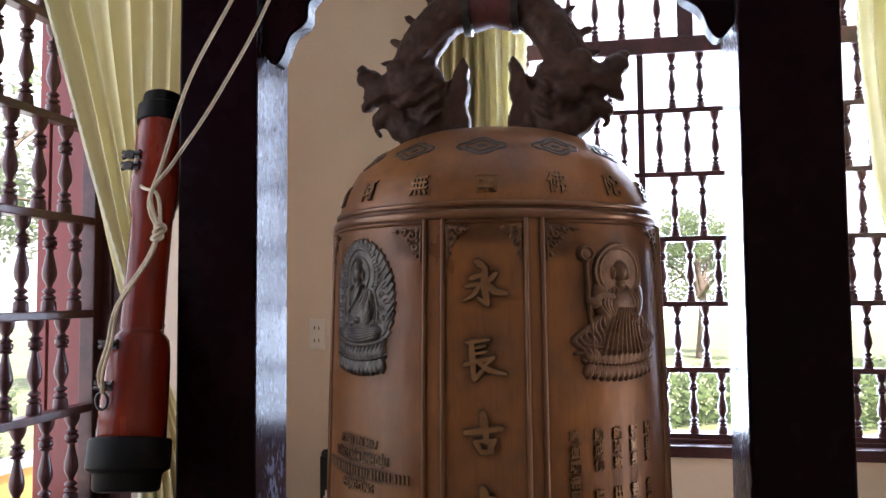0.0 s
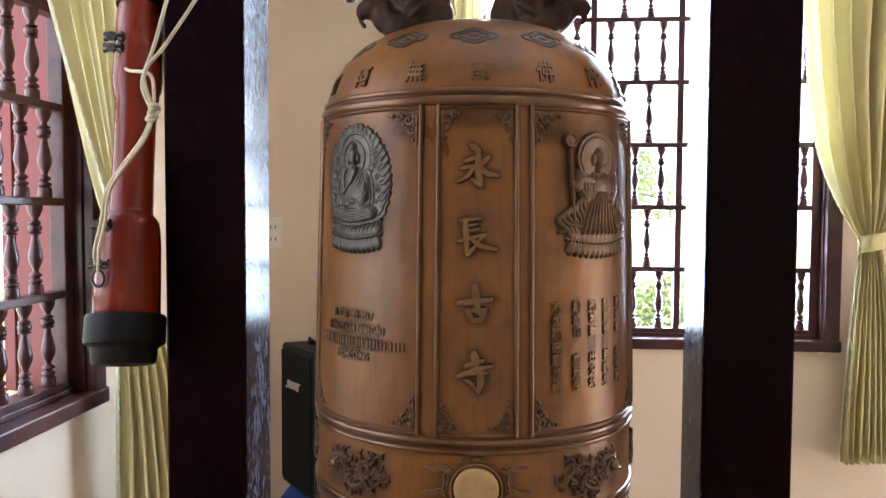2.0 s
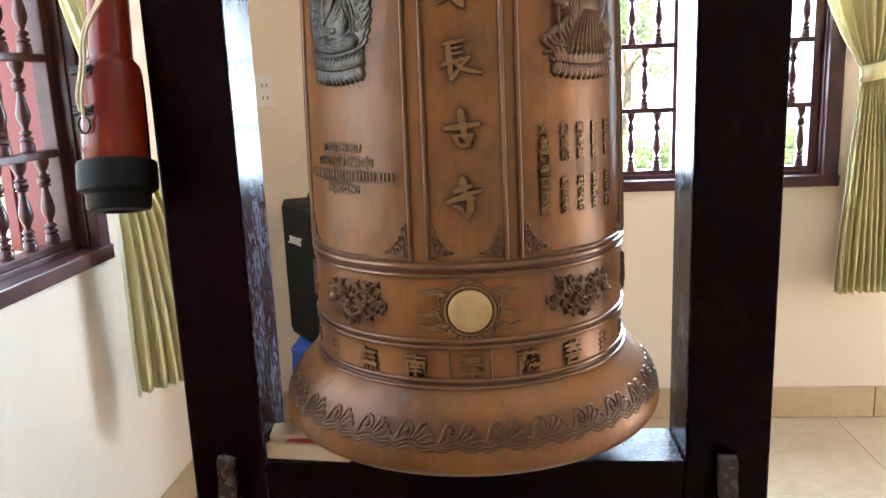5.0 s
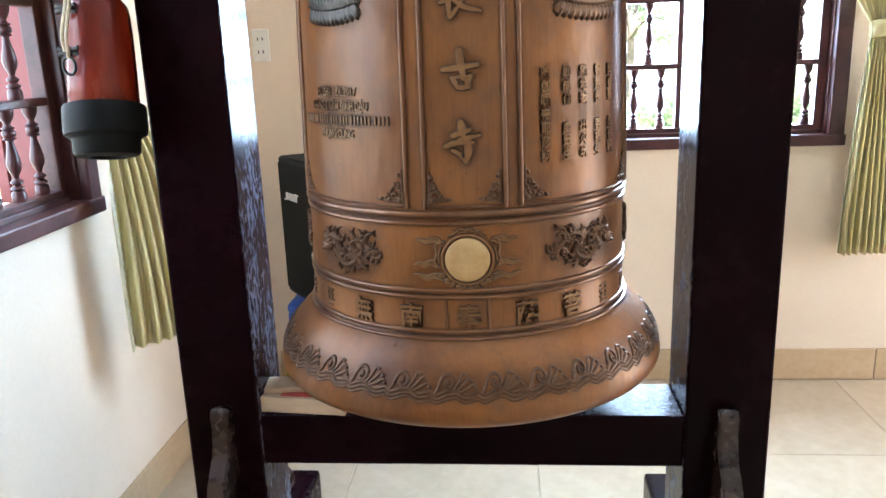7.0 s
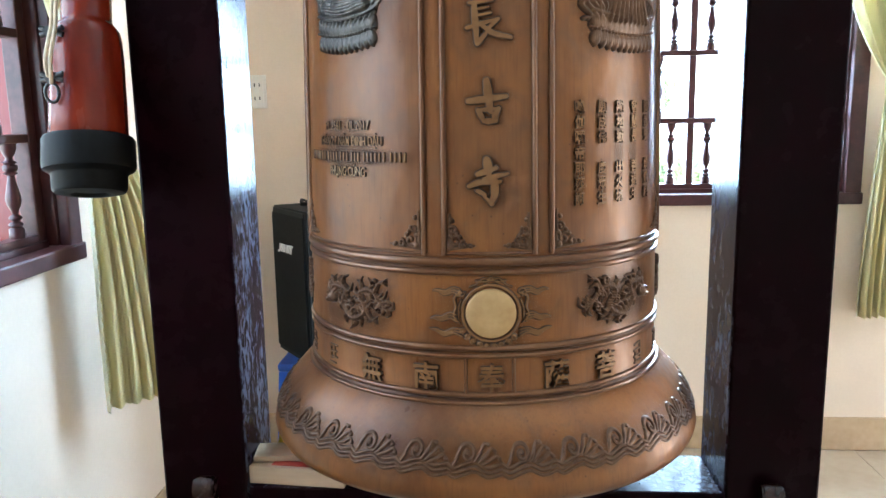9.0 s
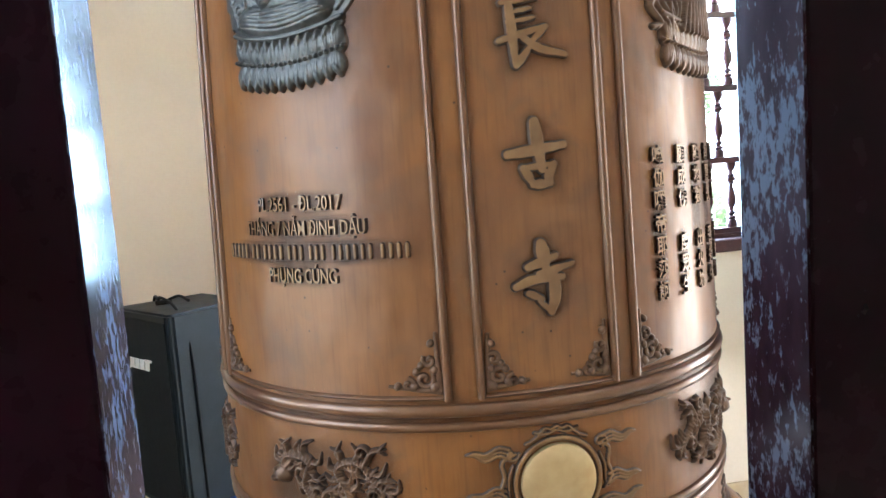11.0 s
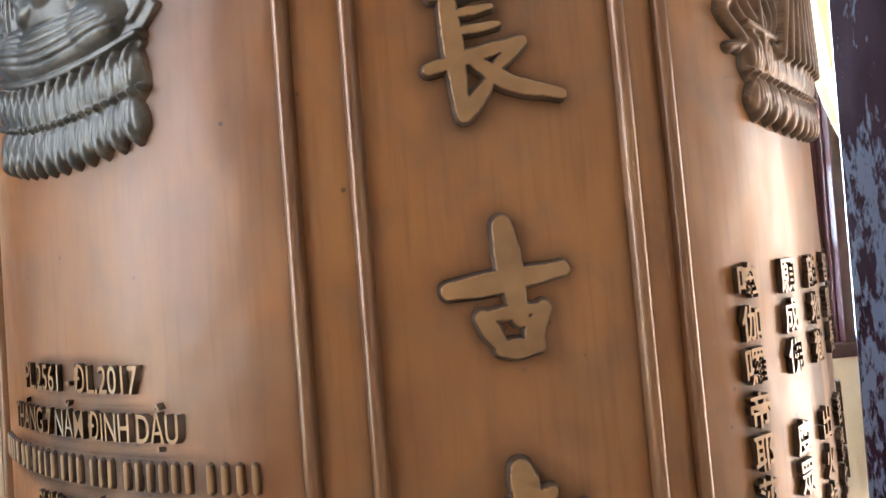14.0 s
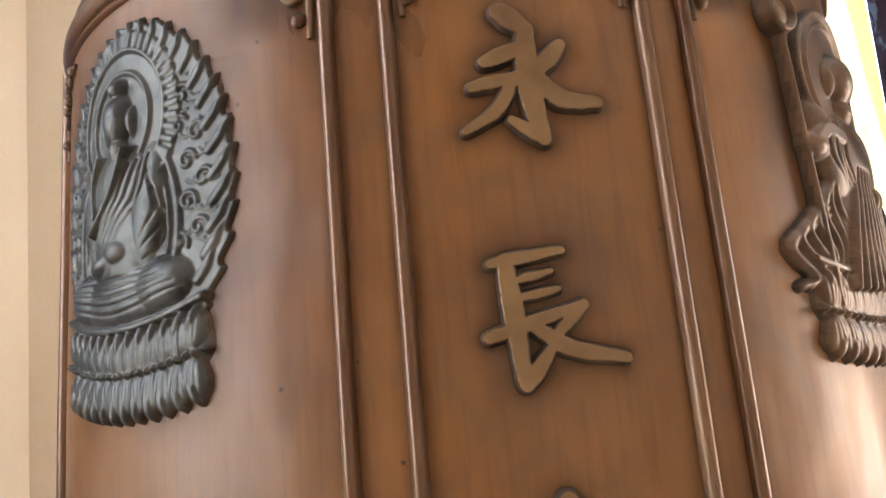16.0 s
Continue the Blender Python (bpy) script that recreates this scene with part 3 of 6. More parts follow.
SI = (((0.47, 0.03), (0.50, 0.18), (0.52, 0.34), 0.22), ((0.24, 0.34), (0.48, 0.27), (0.70, 0.21), 0.16), ((0.40, 0.44), (0.7, 0.39), (0.98, 0.34), 0.13), ((0.03, 0.60), (0.30, 0.52), (0.80, 0.51), 0.15), ((0.64, 0.46), (0.66, 0.75), (0.58, 0.98), 0.20), ((0.58, 0.98), (0.38, 0.82), 0.10), ((0.22, 0.70), (0.44, 0.79), 0.13))


class Field:
    """A piece of relief: heights over a patch of the bell, built up from strokes and bosses, then laid on it as one mesh."""

    def __init__(self, deg, z, w, h, step, wide=1.0):
        self.deg, self.z, self.wide = deg, z, wide
        self.nu, self.nv = int(w / step) + 1, int(h / step) + 1
        self.u, self.v = np.meshgrid(np.linspace(-w / 2, w / 2, self.nu), np.linspace(-h / 2, h / 2, self.nv))
        self.hgt = np.zeros_like(self.u)

    def raise_to(self, x):
        self.hgt = np.maximum(self.hgt, x)

    def boss(self, u, v, ru, rv, h, turn=0.0, power=0.5):
        c, s = math.cos(turn), math.sin(turn)
        a, b = (self.u - u) * c + (self.v - v) * s, (self.v - v) * c - (self.u - u) * s
        self.raise_to(h * np.clip(1 - (a / ru) ** 2 - (b / rv) ** 2, 0, 1) ** power)

    def reach(self, pts, width, taper=(1.0, 1.0), n=6):
        """How far inside a stroke each place lies, in half widths (1 on its middle line, 0 on its edge)."""
        c = curve([Vector((u, v, 0)) for u, v in pts], n) if len(pts) > 2 else [Vector((*pts[0], 0)), Vector((*pts[1], 0))]
        best = np.full_like(self.u, -9.0)
        m = len(c) - 1
        for i in range(m):
            p, q = c[i], c[i + 1]
            d = q - p
            t = np.clip(((self.u - p.x) * d.x + (self.v - p.y) * d.y) / max(d.length_squared, 1e-12), 0, 1)
            dist = np.hypot(self.u - p.x - t * d.x, self.v - p.y - t * d.y)
            k = (i + t) / m
            half = 0.5 * width * (taper[0] + (1 - taper[0]) * np.minimum(1, k * 3) - (1 - taper[1]) * np.clip((k - 0.5) / 0.5, 0, 1))
            best = np.maximum(best, (half - dist) / (0.5 * width))
        return best

    def stroke(self, pts, width, h, taper=(1.0, 1.0), base=0.0, sharp=0.45):
        r = self.reach(pts, width, taper)
        self.raise_to(np.where(r > 0, base + h * np.clip(r / sharp, 0, 1) ** 0.6, 0))

    def groove(self, pts, width, depth, taper=(1.0, 0.5)):
        r = np.clip(self.reach(pts, width, taper), 0, 1)
        self.hgt = np.where(self.hgt > depth, self.hgt - depth * r, self.hgt)

    def lay(self, name, mats, label="", dark=0.0, soft=1, gain=1.0):
        h = self.hgt * gain
        for _ in range(soft):
            p = np.pad(h, 1, mode="edge")
            h = (p[1:-1, 1:-1] * 4 + p[:-2, 1:-1] + p[2:, 1:-1] + p[1:-1, :-2] + p[1:-1, 2:]) / 8
        zs = self.z + self.v
        pz, pr = [q[0] for q in PROFILE], [q[1] for q in PROFILE]
        r0 = np.interp(zs, pz, pr)
        a = np.radians(self.deg) + self.wide * self.u / bell_radius(self.z)
        r = r0 + np.where(h > 1e-5, h, -0.0006)
        co = np.stack([r * np.sin(a), -r * np.cos(a), zs], -1).reshape(-1, 3) + np.array([BX, BYC, 0]) - np.array(base_of(bell))
        k = np.arange(self.nu * self.nv).reshape(self.nv, self.nu)
        quad = np.stack([k[:-1, :-1], k[:-1, 1:], k[1:, 1:], k[1:, :-1]], -1)
        top = np.max(np.stack([h[:-1, :-1], h[:-1, 1:], h[1:, 1:], h[1:, :-1]], -1), -1)
        low = np.min(np.stack([h[:-1, :-1], h[:-1, 1:], h[1:, 1:], h[1:, :-1]], -1), -1)
        use = top > 2e-4
        quad, low = quad[use], low[use]
        ids = np.unique(quad)
        new_id = np.zeros(self.nu * self.nv, int)
        new_id[ids] = np.arange(len(ids))
        me = bpy.data.meshes.new(name)
        me.from_pydata(co[ids].tolist(), [], new_id[quad].tolist())
        for m in mats:
            me.materials.append(m)
        me.polygons.foreach_set("material_index", (low < dark).astype(np.int32))
        me.polygons.foreach_set("use_smooth", [True] * len(me.polygons))
        ob = new(name, me)
        ob.parent = bell
        if label:
            ob["label"] = label
        return ob


def brush_character(strokes, d0, d1, z1, z0):
    """A raised brush-written character between two angles and two heights."""
    zc = 0.5 * (z0 + z1)
    w, h = radians(d1 - d0) * bell_radius(zc), z1 - z0
    f = Field(0.5 * (d0 + d1), zc, w * 1.5, h * 1.5, 0.0006)
    w, h = 0.93 * w, 0.95 * h
    best = np.full_like(f.u, -9.0)
    for s in strokes:
        width = s[-1] * w * 1.10
        best = np.maximum(best, f.reach([((u - 0.5) * w, (0.5 - v) * h) for u, v in s[:-1]], width, (0.78, 0.66)) * width * 0.5)
    best = best + 0.00025 * np.sin(f.u * 400 + 2 * np.sin(f.v * 300)) * np.sin(f.v * 350)
    # a steep side and a flat top
    t = np.clip((best + 0.0012) / 0.0019, 0, 1)
    f.hgt = 0.0050 * t * t * (3 - 2 * t)
    f.hgt = np.where(t > 0.02, f.hgt, 0)
    # the dark stain that follows the strokes
    bm = bmesh.new()
    lay = bm.verts.layers.float.new("film")
    place, g = local(f.deg, zc), []
    for j in range(0, f.nv, 4):
        row = []
        for i in range(0, f.nu, 4):
            v = bm.verts.new(place(f.u[j, i], f.v[j, i], 0.0006))
            edge = min(1.0, 6 * min(i, f.nu - 1 - i) / f.nu, 6 * min(j, f.nv - 1 - j) / f.nv)
            v[lay] = 0.7 * edge * math.exp(min(0.0, best[j, i]) / 0.0045)
            row.append(v)
        g.append(row)
    for a, b in zip(g, g[1:]):
        for i in range(len(a) - 1):
            bm.faces.new((a[i], a[i + 1], b[i + 1], b[i]))
    part("dark_film", bm, FILM, bell, smooth=180)
    f.lay("brush_character", [BRONZE_LETTER, PATINA_AND_SHADE], "raised brush-written character", dark=0.0040, soft=0)


brush_character(YONG, -3.3, 9.7, 1.567, 1.491)
brush_character(CHANG, -3.1, 9.3, 1.441, 1.369)
brush_character(GU, -3.1, 8.2, 1.322, 1.252)
brush_character(SI, -3.1, 8.4, 1.203, 1.128)


def lettering(text, deg, z, size, width=None, mats=(BRONZE_LETTER, PATINA_AND_SHADE), lift=0.0035, bold=0.0, lean=0.0):
    """Raised letters, wrapped on the bell and centred at deg, z; size is the height of a capital."""
    cu = bpy.data.curves.new("lettering", "FONT")
    cu.body, cu.align_x, cu.size, cu.extrude, cu.offset, cu.resolution_u = text, "CENTER", 1.0, 0.5, bold, 3
    tmp = new("lettering", cu)
    bpy.context.view_layer.update()
    me = bpy.data.meshes.new_from_object(tmp.evaluated_get(bpy.context.evaluated_depsgraph_get()))
    bpy.data.objects.remove(tmp)
    bm = bmesh.new()
    bm.from_mesh(me)
    bpy.data.meshes.remove(me)
    xs = [v.co.x for v in bm.verts]
    ys = [v.co.y for v in bm.verts]
    cjk = ord(text[0]) > 0x3000
    sy = size / (max(ys) - min(ys)) if cjk else size / 0.72
    sx = width / (max(xs) - min(xs)) if width else sy
    xm, ym = 0.5 * (max(xs) + min(xs)), 0.5 * (max(ys) + min(ys)) if cjk else 0.36
    place = local(deg, z)
    for f in bm.faces:
        f.material_index = 0 if abs(f.normal.z) > 0.7 else 1
    for v in bm.verts:
        spread = 1.0 if v.co.z > 0 else 1.03
        v.co = place((v.co.x - xm) * sx * spread, (v.co.y - ym) * sy * spread, lift if v.co.z > 0 else 0.0002)
    return part("lettering", bm, list(mats), bell)


def film(deg, z, w, h, strength):
    """Dark patina left round raised work."""
    place = local(deg, z)
    bm = bmesh.new()
    lay = bm.verts.layers.float.new("film")
    n = 18
    g = []
    for j in range(n + 1):
        row = []
        for i in range(n + 1):
            a, b = 2 * i / n - 1, 2 * j / n - 1
            v = bm.verts.new(place(0.5 * w * a, 0.5 * h * b, 0.0006))
            d = (abs(a) ** 3 + abs(b) ** 3) ** (1 / 3)
            t = max(0.0, min(1.0, (1 - d) / 0.55))
            v[lay] = strength * t * t * (3 - 2 * t)
            row.append(v)
        g.append(row)
    for a, b in zip(g, g[1:]):
        for i in range(n):
            bm.faces.new((a[i], a[i + 1], b[i + 1], b[i]))
    part("dark_film", bm, FILM, bell, smooth=180)


def film_band(d0, d1, z0, z1, strength, upright=False, nu=120, nv=10):
    """A dark film along a moulding or a border, strongest on its middle line."""
    bm = bmesh.new()
    lay = bm.verts.layers.float.new("film")
    g = []
    for j in range(nv + 1):
        row = []
        for i in range(nu + 1):
            a, b = i / nu, j / nv
            v = bm.verts.new(on_bell(d0 + (d1 - d0) * a, z0 + (z1 - z0) * b, 0.0007))
            t = 1 - abs(2 * (a if upright else b) - 1)
            v[lay] = strength * t * t * (3 - 2 * t)
            row.append(v)
        g.append(row)
    for a, b in zip(g, g[1:]):
        for i in range(nu):
            bm.faces.new((a[i], a[i + 1], b[i + 1], b[i]))
    part("dark_film", bm, FILM, bell, smooth=180)


for z0, z1, k in ((0.702, 0.778, 0.42), (0.870, 0.910, 0.7), (0.795, 0.830, 0.7), (1.008, 1.058, 0.7), (1.632, 1.676, 0.6)):
    film_band(-120, 120, z0, z1, k)
for q in (0, 90, -90):
    for d in (-15.1, -9.3, 15.3, 20.2):
        film_band(q + d - 1.7, q + d + 1.7, 1.05, 1.638, 0.65, True, 10, 24)
for d, z, w, h, s in ((3.2, 0.849, 0.06, 0.06, 0.6), (-14.9, 0.849, 0.06, 0.06, 0.6), (-32.5, 0.849, 0.06, 0.06, 0.6), (21.5, 0.849, 0.06, 0.06, 0.6), (38.2, 0.849, 0.06, 0.06, 0.6), (-41.6, 1.254, 0.14, 0.03, 0.75), (-41.5, 1.2285, 0.19, 0.032, 0.8), (-41.5, 1.2025, 0.29, 0.034, 0.9), (-41.5, 1.1785, 0.12, 0.03, 0.7), (-42, 1.49, 0.25, 0.31, 0.7), (46.8, 1.49, 0.25, 0.31, 0.7), (28.6, 1.205, 0.032, 0.20, 0.8), (36.4, 1.255, 0.03, 0.09, 0.6), (36.4, 1.156, 0.03, 0.09, 0.6), (43.5, 1.205, 0.03, 0.18, 0.5), (50.6, 1.205, 0.03, 0.18, 0.5), (3.2, 0.955, 0.24, 0.13, 0.35), (-40, 0.955, 0.22, 0.12, 0.6), (45.5, 0.955, 0.22, 0.12, 0.6), (-21, 1.61, 0.10, 0.09, 0.5), (26, 1.61, 0.10, 0.09, 0.5), (3.0, 1.62, 0.15, 0.06, 0.5)):
    film(d, z, w, h, s)
for k, ch in [(k, "南無阿彌陀佛"[k % 6]) for k in range(-7, 9)]:
    lettering(ch, 3.8 - 22.5 * k, 1.701, 0.038, 0.036, (BRONZE_LETTER, PATINA_AND_SHADE), 0.004, 0.012)
for ch, d in (("奉", 3.2), ("南", -14.9), ("無", -32.5), ("薩", 21.5), ("菩", 38.2)):
    lettering(ch, d, 0.849, 0.046, 0.043, (BRONZE_LETTER, PATINA_AND_SHADE), 0.0055, 0.020)
lettering("PL.2561 - ĐL.2017", -41.6, 1.254, 0.0155, 0.114, (BRONZE_LETTER, PATINA_AND_SHADE), 0.0032, 0.005)
lettering("THÁNG 7 NĂM ĐINH DẬU", -41.5, 1.2285, 0.0155, 0.163, (BRONZE_LETTER, PATINA_AND_SHADE), 0.0032, 0.005)
lettering("PHỤNG CÚNG", -41.5, 1.1785, 0.0155, 0.093, (BRONZE_LETTER, PATINA_AND_SHADE), 0.0032, 0.012)


def bars(deg, z, w, h, rows, cols):
    """Plain raised bars of uneven length in place of writing that cannot be read."""
    f = Field(deg, z, w * 1.1, h * 1.15, 0.0008)
    rnd = random.Random(round(deg * 7 + z * 900))
    for i in range(rows):
        v = h * ((i + 0.5) / rows - 0.5)
        a, b = rnd.uniform(-0.47, -0.22), rnd.uniform(0.2, 0.47)
        f.stroke([(a * w, v - 0.03 * h), (b * w, v + 0.03 * h)], 0.46 * h / rows, 0.0026, (1.0, 0.7))
    for j in range(cols):
        u = w * ((j + 0.5) / cols - 0.5) + rnd.uniform(-0.08, 0.08) * w
        a, b = rnd.uniform(0.1, 0.46), rnd.uniform(-0.46, -0.1)
        f.stroke([(u, a * h), (u + rnd.uniform(-0.06, 0.06) * w, b * h)], 0.13 * w, 0.0028, (1.0, 0.7))
    f.lay("raised_mark", [BRONZE_LETTER, PATINA_AND_SHADE], dark=0.0017, soft=0)


# one line of a dedication with names, kept as plain bars: one bar for each word
for d0, d1 in ((-63.6, -56.0), (-55.2, -52.2), (-51.4, -45.4), (-44.7, -40.4), (-39.6, -35.6), (-34.8, -26.2), (-25.4, -19.5)):
    w = radians(d1 - d0) * 0.333
    n = max(1, round(w / 0.0085))
    f = Field(0.5 * (d0 + d1), 1.2025, w * 1.1, 0.019, 0.0007)
    for k in range(n):
        u = w * ((k + 0.5) / n - 0.5)
        f.stroke([(u, -0.0060), (u, 0.0060)], 0.0046, 0.0028)
    f.lay("raised_mark", [BRONZE_LETTER, PATINA_AND_SHADE], dark=0.0016, soft=0)
for d, verse in ((28.6, "唵伽囉帝耶莎訶"), (36.4, "願成佛度眾生"), (43.5, "離地獄出火坑"), (50.6, "智慧長菩提生"), (58.2, "聞鐘聲煩惱輕")):
    for k, ch in enumerate(verse):
        z = 1.278 - 0.0243 * k if len(verse) == 7 else (1.277, 1.253, 1.229, 1.180, 1.156, 1.132)[k]
        lettering(ch, d, z, 0.0205, 0.0185, (BRONZE_LETTER, PATINA_AND_SHADE), 0.0035, 0.016)
for d in (-51.5, 55.0, -68.5, 72.0):
    bars(d, 0.848, 0.034, 0.044, 4, 2)


def worm(place, pts, radius, lift, n=6, radii=None, seg=6, bm=None, flat=0.7):
    """A raised, rounded cord along (u, v) points on the bell."""
    c = curve([Vector((u, v, 0)) for u, v in pts], n)
    bm = bmesh.new() if bm is None else bm
    rows = []
    m = len(c) - 1
    for i, p in enumerate(c):
        d = (c[min(i + 1, m)] - c[max(i - 1, 0)]).normalized()
        nrm = Vector((-d.y, d.x, 0))
        t = i / m
        r = radius * (radii[0] + (radii[1] - radii[0]) * t if radii else 1.0)
        rows.append([bm.verts.new(place(p.x + nrm.x * r * a, p.y + nrm.y * r * a, lift + flat * r * b)) for a, b in ((-1, -0.9), (-0.85, 0.35), (-0.4, 0.9), (0.4, 0.9), (0.85, 0.35), (1, -0.9))])
    for a, b in zip(rows, rows[1:]):
        for k in range(5):
            bm.faces.new((a[k], a[k + 1], b[k + 1], b[k]))
    bm.faces.new(rows[0])
    bm.faces.new(rows[-1][::-1])
    return bm


def blob(bm, place, u, v, w, ru, rv, rw, turn=0.0, seg=10):
    """A rounded boss on the bell."""
    c, s = math.cos(turn), math.sin(turn)
    rings = []
    for i in range(1, 6):
        a = math.pi * i / 6
        rings.append([])
        for k in range(seg):
            b = 2 * math.pi * k / seg
            x, y, z = math.sin(a) * math.cos(b) * ru, math.sin(a) * math.sin(b) * rv, math.cos(a) * rw
            rings[-1].append(bm.verts.new(place(u + c * x - s * y, v + s * x + c * y, w + z)))
    top = bm.verts.new(place(u, v, w + rw))
    for k in range(seg):
        bm.faces.new((top, rings[0][k], rings[0][(k + 1) % seg]))
    for a, b in zip(rings, rings[1:]):
        for k in range(seg):
            bm.faces.new((a[k], b[k], b[(k + 1) % seg], a[(k + 1) % seg]))
    bm.faces.new(rings[-1])


def spiral(u, v, r, turns, start=0.0, hand=1, n=12):
    return [(u + r * (1 - t) * math.cos(start + hand * turns * 2 * math.pi * t), v + r * (1 - t) * math.sin(start + hand * turns * 2 * math.pi * t)) for t in [k / n for k in range(n)]]


def ring_points(u, v, ru, rv, a0=0.0, a1=2 * math.pi, n=28):
    return [(u + ru * math.cos(a0 + (a1 - a0) * k / n), v + rv * math.sin(a0 + (a1 - a0) * k / n)) for k in range(n + 1)]


def corner_ornament(deg, z, su, sv, w, h):
    """A leafy scroll that fills the corner of a panel: su, sv point into the panel."""
    place = local(deg, z)
    bm = bmesh.new()
    worm(place, [(0, su * 0 + sv * 0.002), (su * w * 0.45, sv * 0.004), (su * w, sv * 0.007)], 0.0035, 0.001, bm=bm, radii=(1.2, 0.5))
    worm(place, [(su * 0.002, 0), (su * 0.003, sv * h * 0.5), (su * 0.004, sv * h)], 0.0035, 0.001, bm=bm, radii=(1.2, 0.5))
    worm(place, spiral(su * w * 0.30, sv * h * 0.24, 0.010, 1.3, 0.5, su), 0.0028, 0.002, 4, bm=bm)
    worm(place, spiral(su * w * 0.62, sv * h * 0.15, 0.007, 1.2, 1.5, su), 0.0024, 0.002, 4, bm=bm)
    worm(place, spiral(su * w * 0.20, sv * h * 0.55, 0.007, 1.2, 2.5, -su), 0.0024, 0.002, 4, bm=bm)
    for a, b, r in ((0.12, 0.1, 0.006), (0.45, 0.36, 0.004), (0.82, 0.12, 0.004), (0.16, 0.82, 0.004), (0.5, 0.12, 0.0045), (0.12, 0.38, 0.0045), (0.36, 0.46, 0.0036)):
        blob(bm, place, su * w * a, sv * h * b, 0.001, r, r * 1.2, 0.0045, 0.6 * su, 8)
    bmesh.ops.recalc_face_normals(bm, faces=bm.faces)
    part("corner_ornament", bm, PATINA_WARM, bell, smooth=60)


for q in (0, 90, -90):
    for d, su in ((-16.0, -1), (21.0, 1)):
        corner_ornament(q + d, 1.627, su, -1, 0.062, 0.062)
        corner_ornament(q + d, 1.057, su, 1, 0.055, 0.062)
    for d, su in ((-8.4, 1), (14.2, -1)):
        corner_ornament(q + d, 1.627, su, -1, 0.038, 0.058)
        corner_ornament(q + d, 1.057, su, 1, 0.044, 0.058)

# the struck disc in its ring of clouds
place = local(3.2, 0.955)
bm = bmesh.new()
rr = []
for r, w in ((0.0405, 0.0), (0.0395, 0.005), (0.037, 0.0065), (0.024, 0.0072), (0.012, 0.0076)):
    rr.append([bm.verts.new(place(r * math.cos(2 * math.pi * k / 48), r * math.sin(2 * math.pi * k / 48), w)) for k in range(48)])
for a, b in zip(rr, rr[1:]):
    for k in range(48):
        bm.faces.new((a[k], a[(k + 1) % 48], b[(k + 1) % 48], b[k]))
bm.faces.new(rr[-1])
part("striking_disc", bm, STRIKE_SPOT, bell, "pale rubbed striking disc", smooth=40)
f = Field(3.2, 0.955, 0.23, 0.130, 0.0007)
f.stroke(ring_points(0, 0, 0.0455, 0.0455), 0.0062, 0.0032)
for a0, a1, r in ((0.9, 2.24, 0.053), (1.15, 1.99, 0.057)):
    f.stroke([(r * math.cos(a0 + (a1 - a0) * k / 8) , r * math.sin(a0 + (a1 - a0) * k / 8) + 0.0012 * (-1) ** k) for k in range(9)], 0.0036, 0.0030)
for k in range(9):
    a = math.radians(-140 + 12.5 * (k - 1) + 5)
    f.boss(0.0535 * math.cos(a), 0.0535 * math.sin(a), 0.0062, 0.0056, 0.0034)
    f.stroke(spiral(0.0535 * math.cos(a), 0.0535 * math.sin(a), 0.0056, 1.1, a, 1 if k % 2 else -1), 0.0024, 0.0024, base=0.0022)
for s in (-1, 1):
    f.stroke([(s * 0.044, 0.034), (s * 0.058, 0.026), (s * 0.056, 0.010), (s * 0.060, -0.004), (s * 0.050, -0.016)], 0.0050, 0.0030, (0.8, 0.6))
    f.stroke([(s * 0.047, 0.022), (s * 0.052, 0.008), (s * 0.052, -0.010)], 0.0040, 0.0028, (0.8, 0.6))
    f.stroke(spiral(s * 0.048, 0.034, 0.0075, 1.1, 0, s), 0.0030, 0.0036)
    # three tongues on each side, each of two wavy lines that meet in a tip
    for v0, u0, tip, rise in ((0.034, 0.050, 0.094, 0.002), (-0.008, 0.056, 0.098, -0.002), (-0.033, 0.046, 0.100, 0.006)):
        for dv, wid in ((0.0040, 0.0044), (-0.0040, 0.0044), (0.0, 0.0034)):
            f.stroke([(s * u0, v0 + 1.3 * dv), (s * (u0 + 0.25 * (tip - u0)), v0 + dv + 0.0035), (s * (u0 + 0.55 * (tip - u0)), v0 + dv * 0.8 - 0.0015), (s * (u0 + 0.8 * (tip - u0)), v0 + rise * 0.6 + dv * 0.4 + 0.0015), (s * tip, v0 + rise)], wid, 0.0030, (1.0, 0.5))
f.lay("cloud_relief", [BRONZE_LETTER, PATINA_AND_SHADE], "wavy clouds in low relief round the disc", dark=0.0017, soft=1)


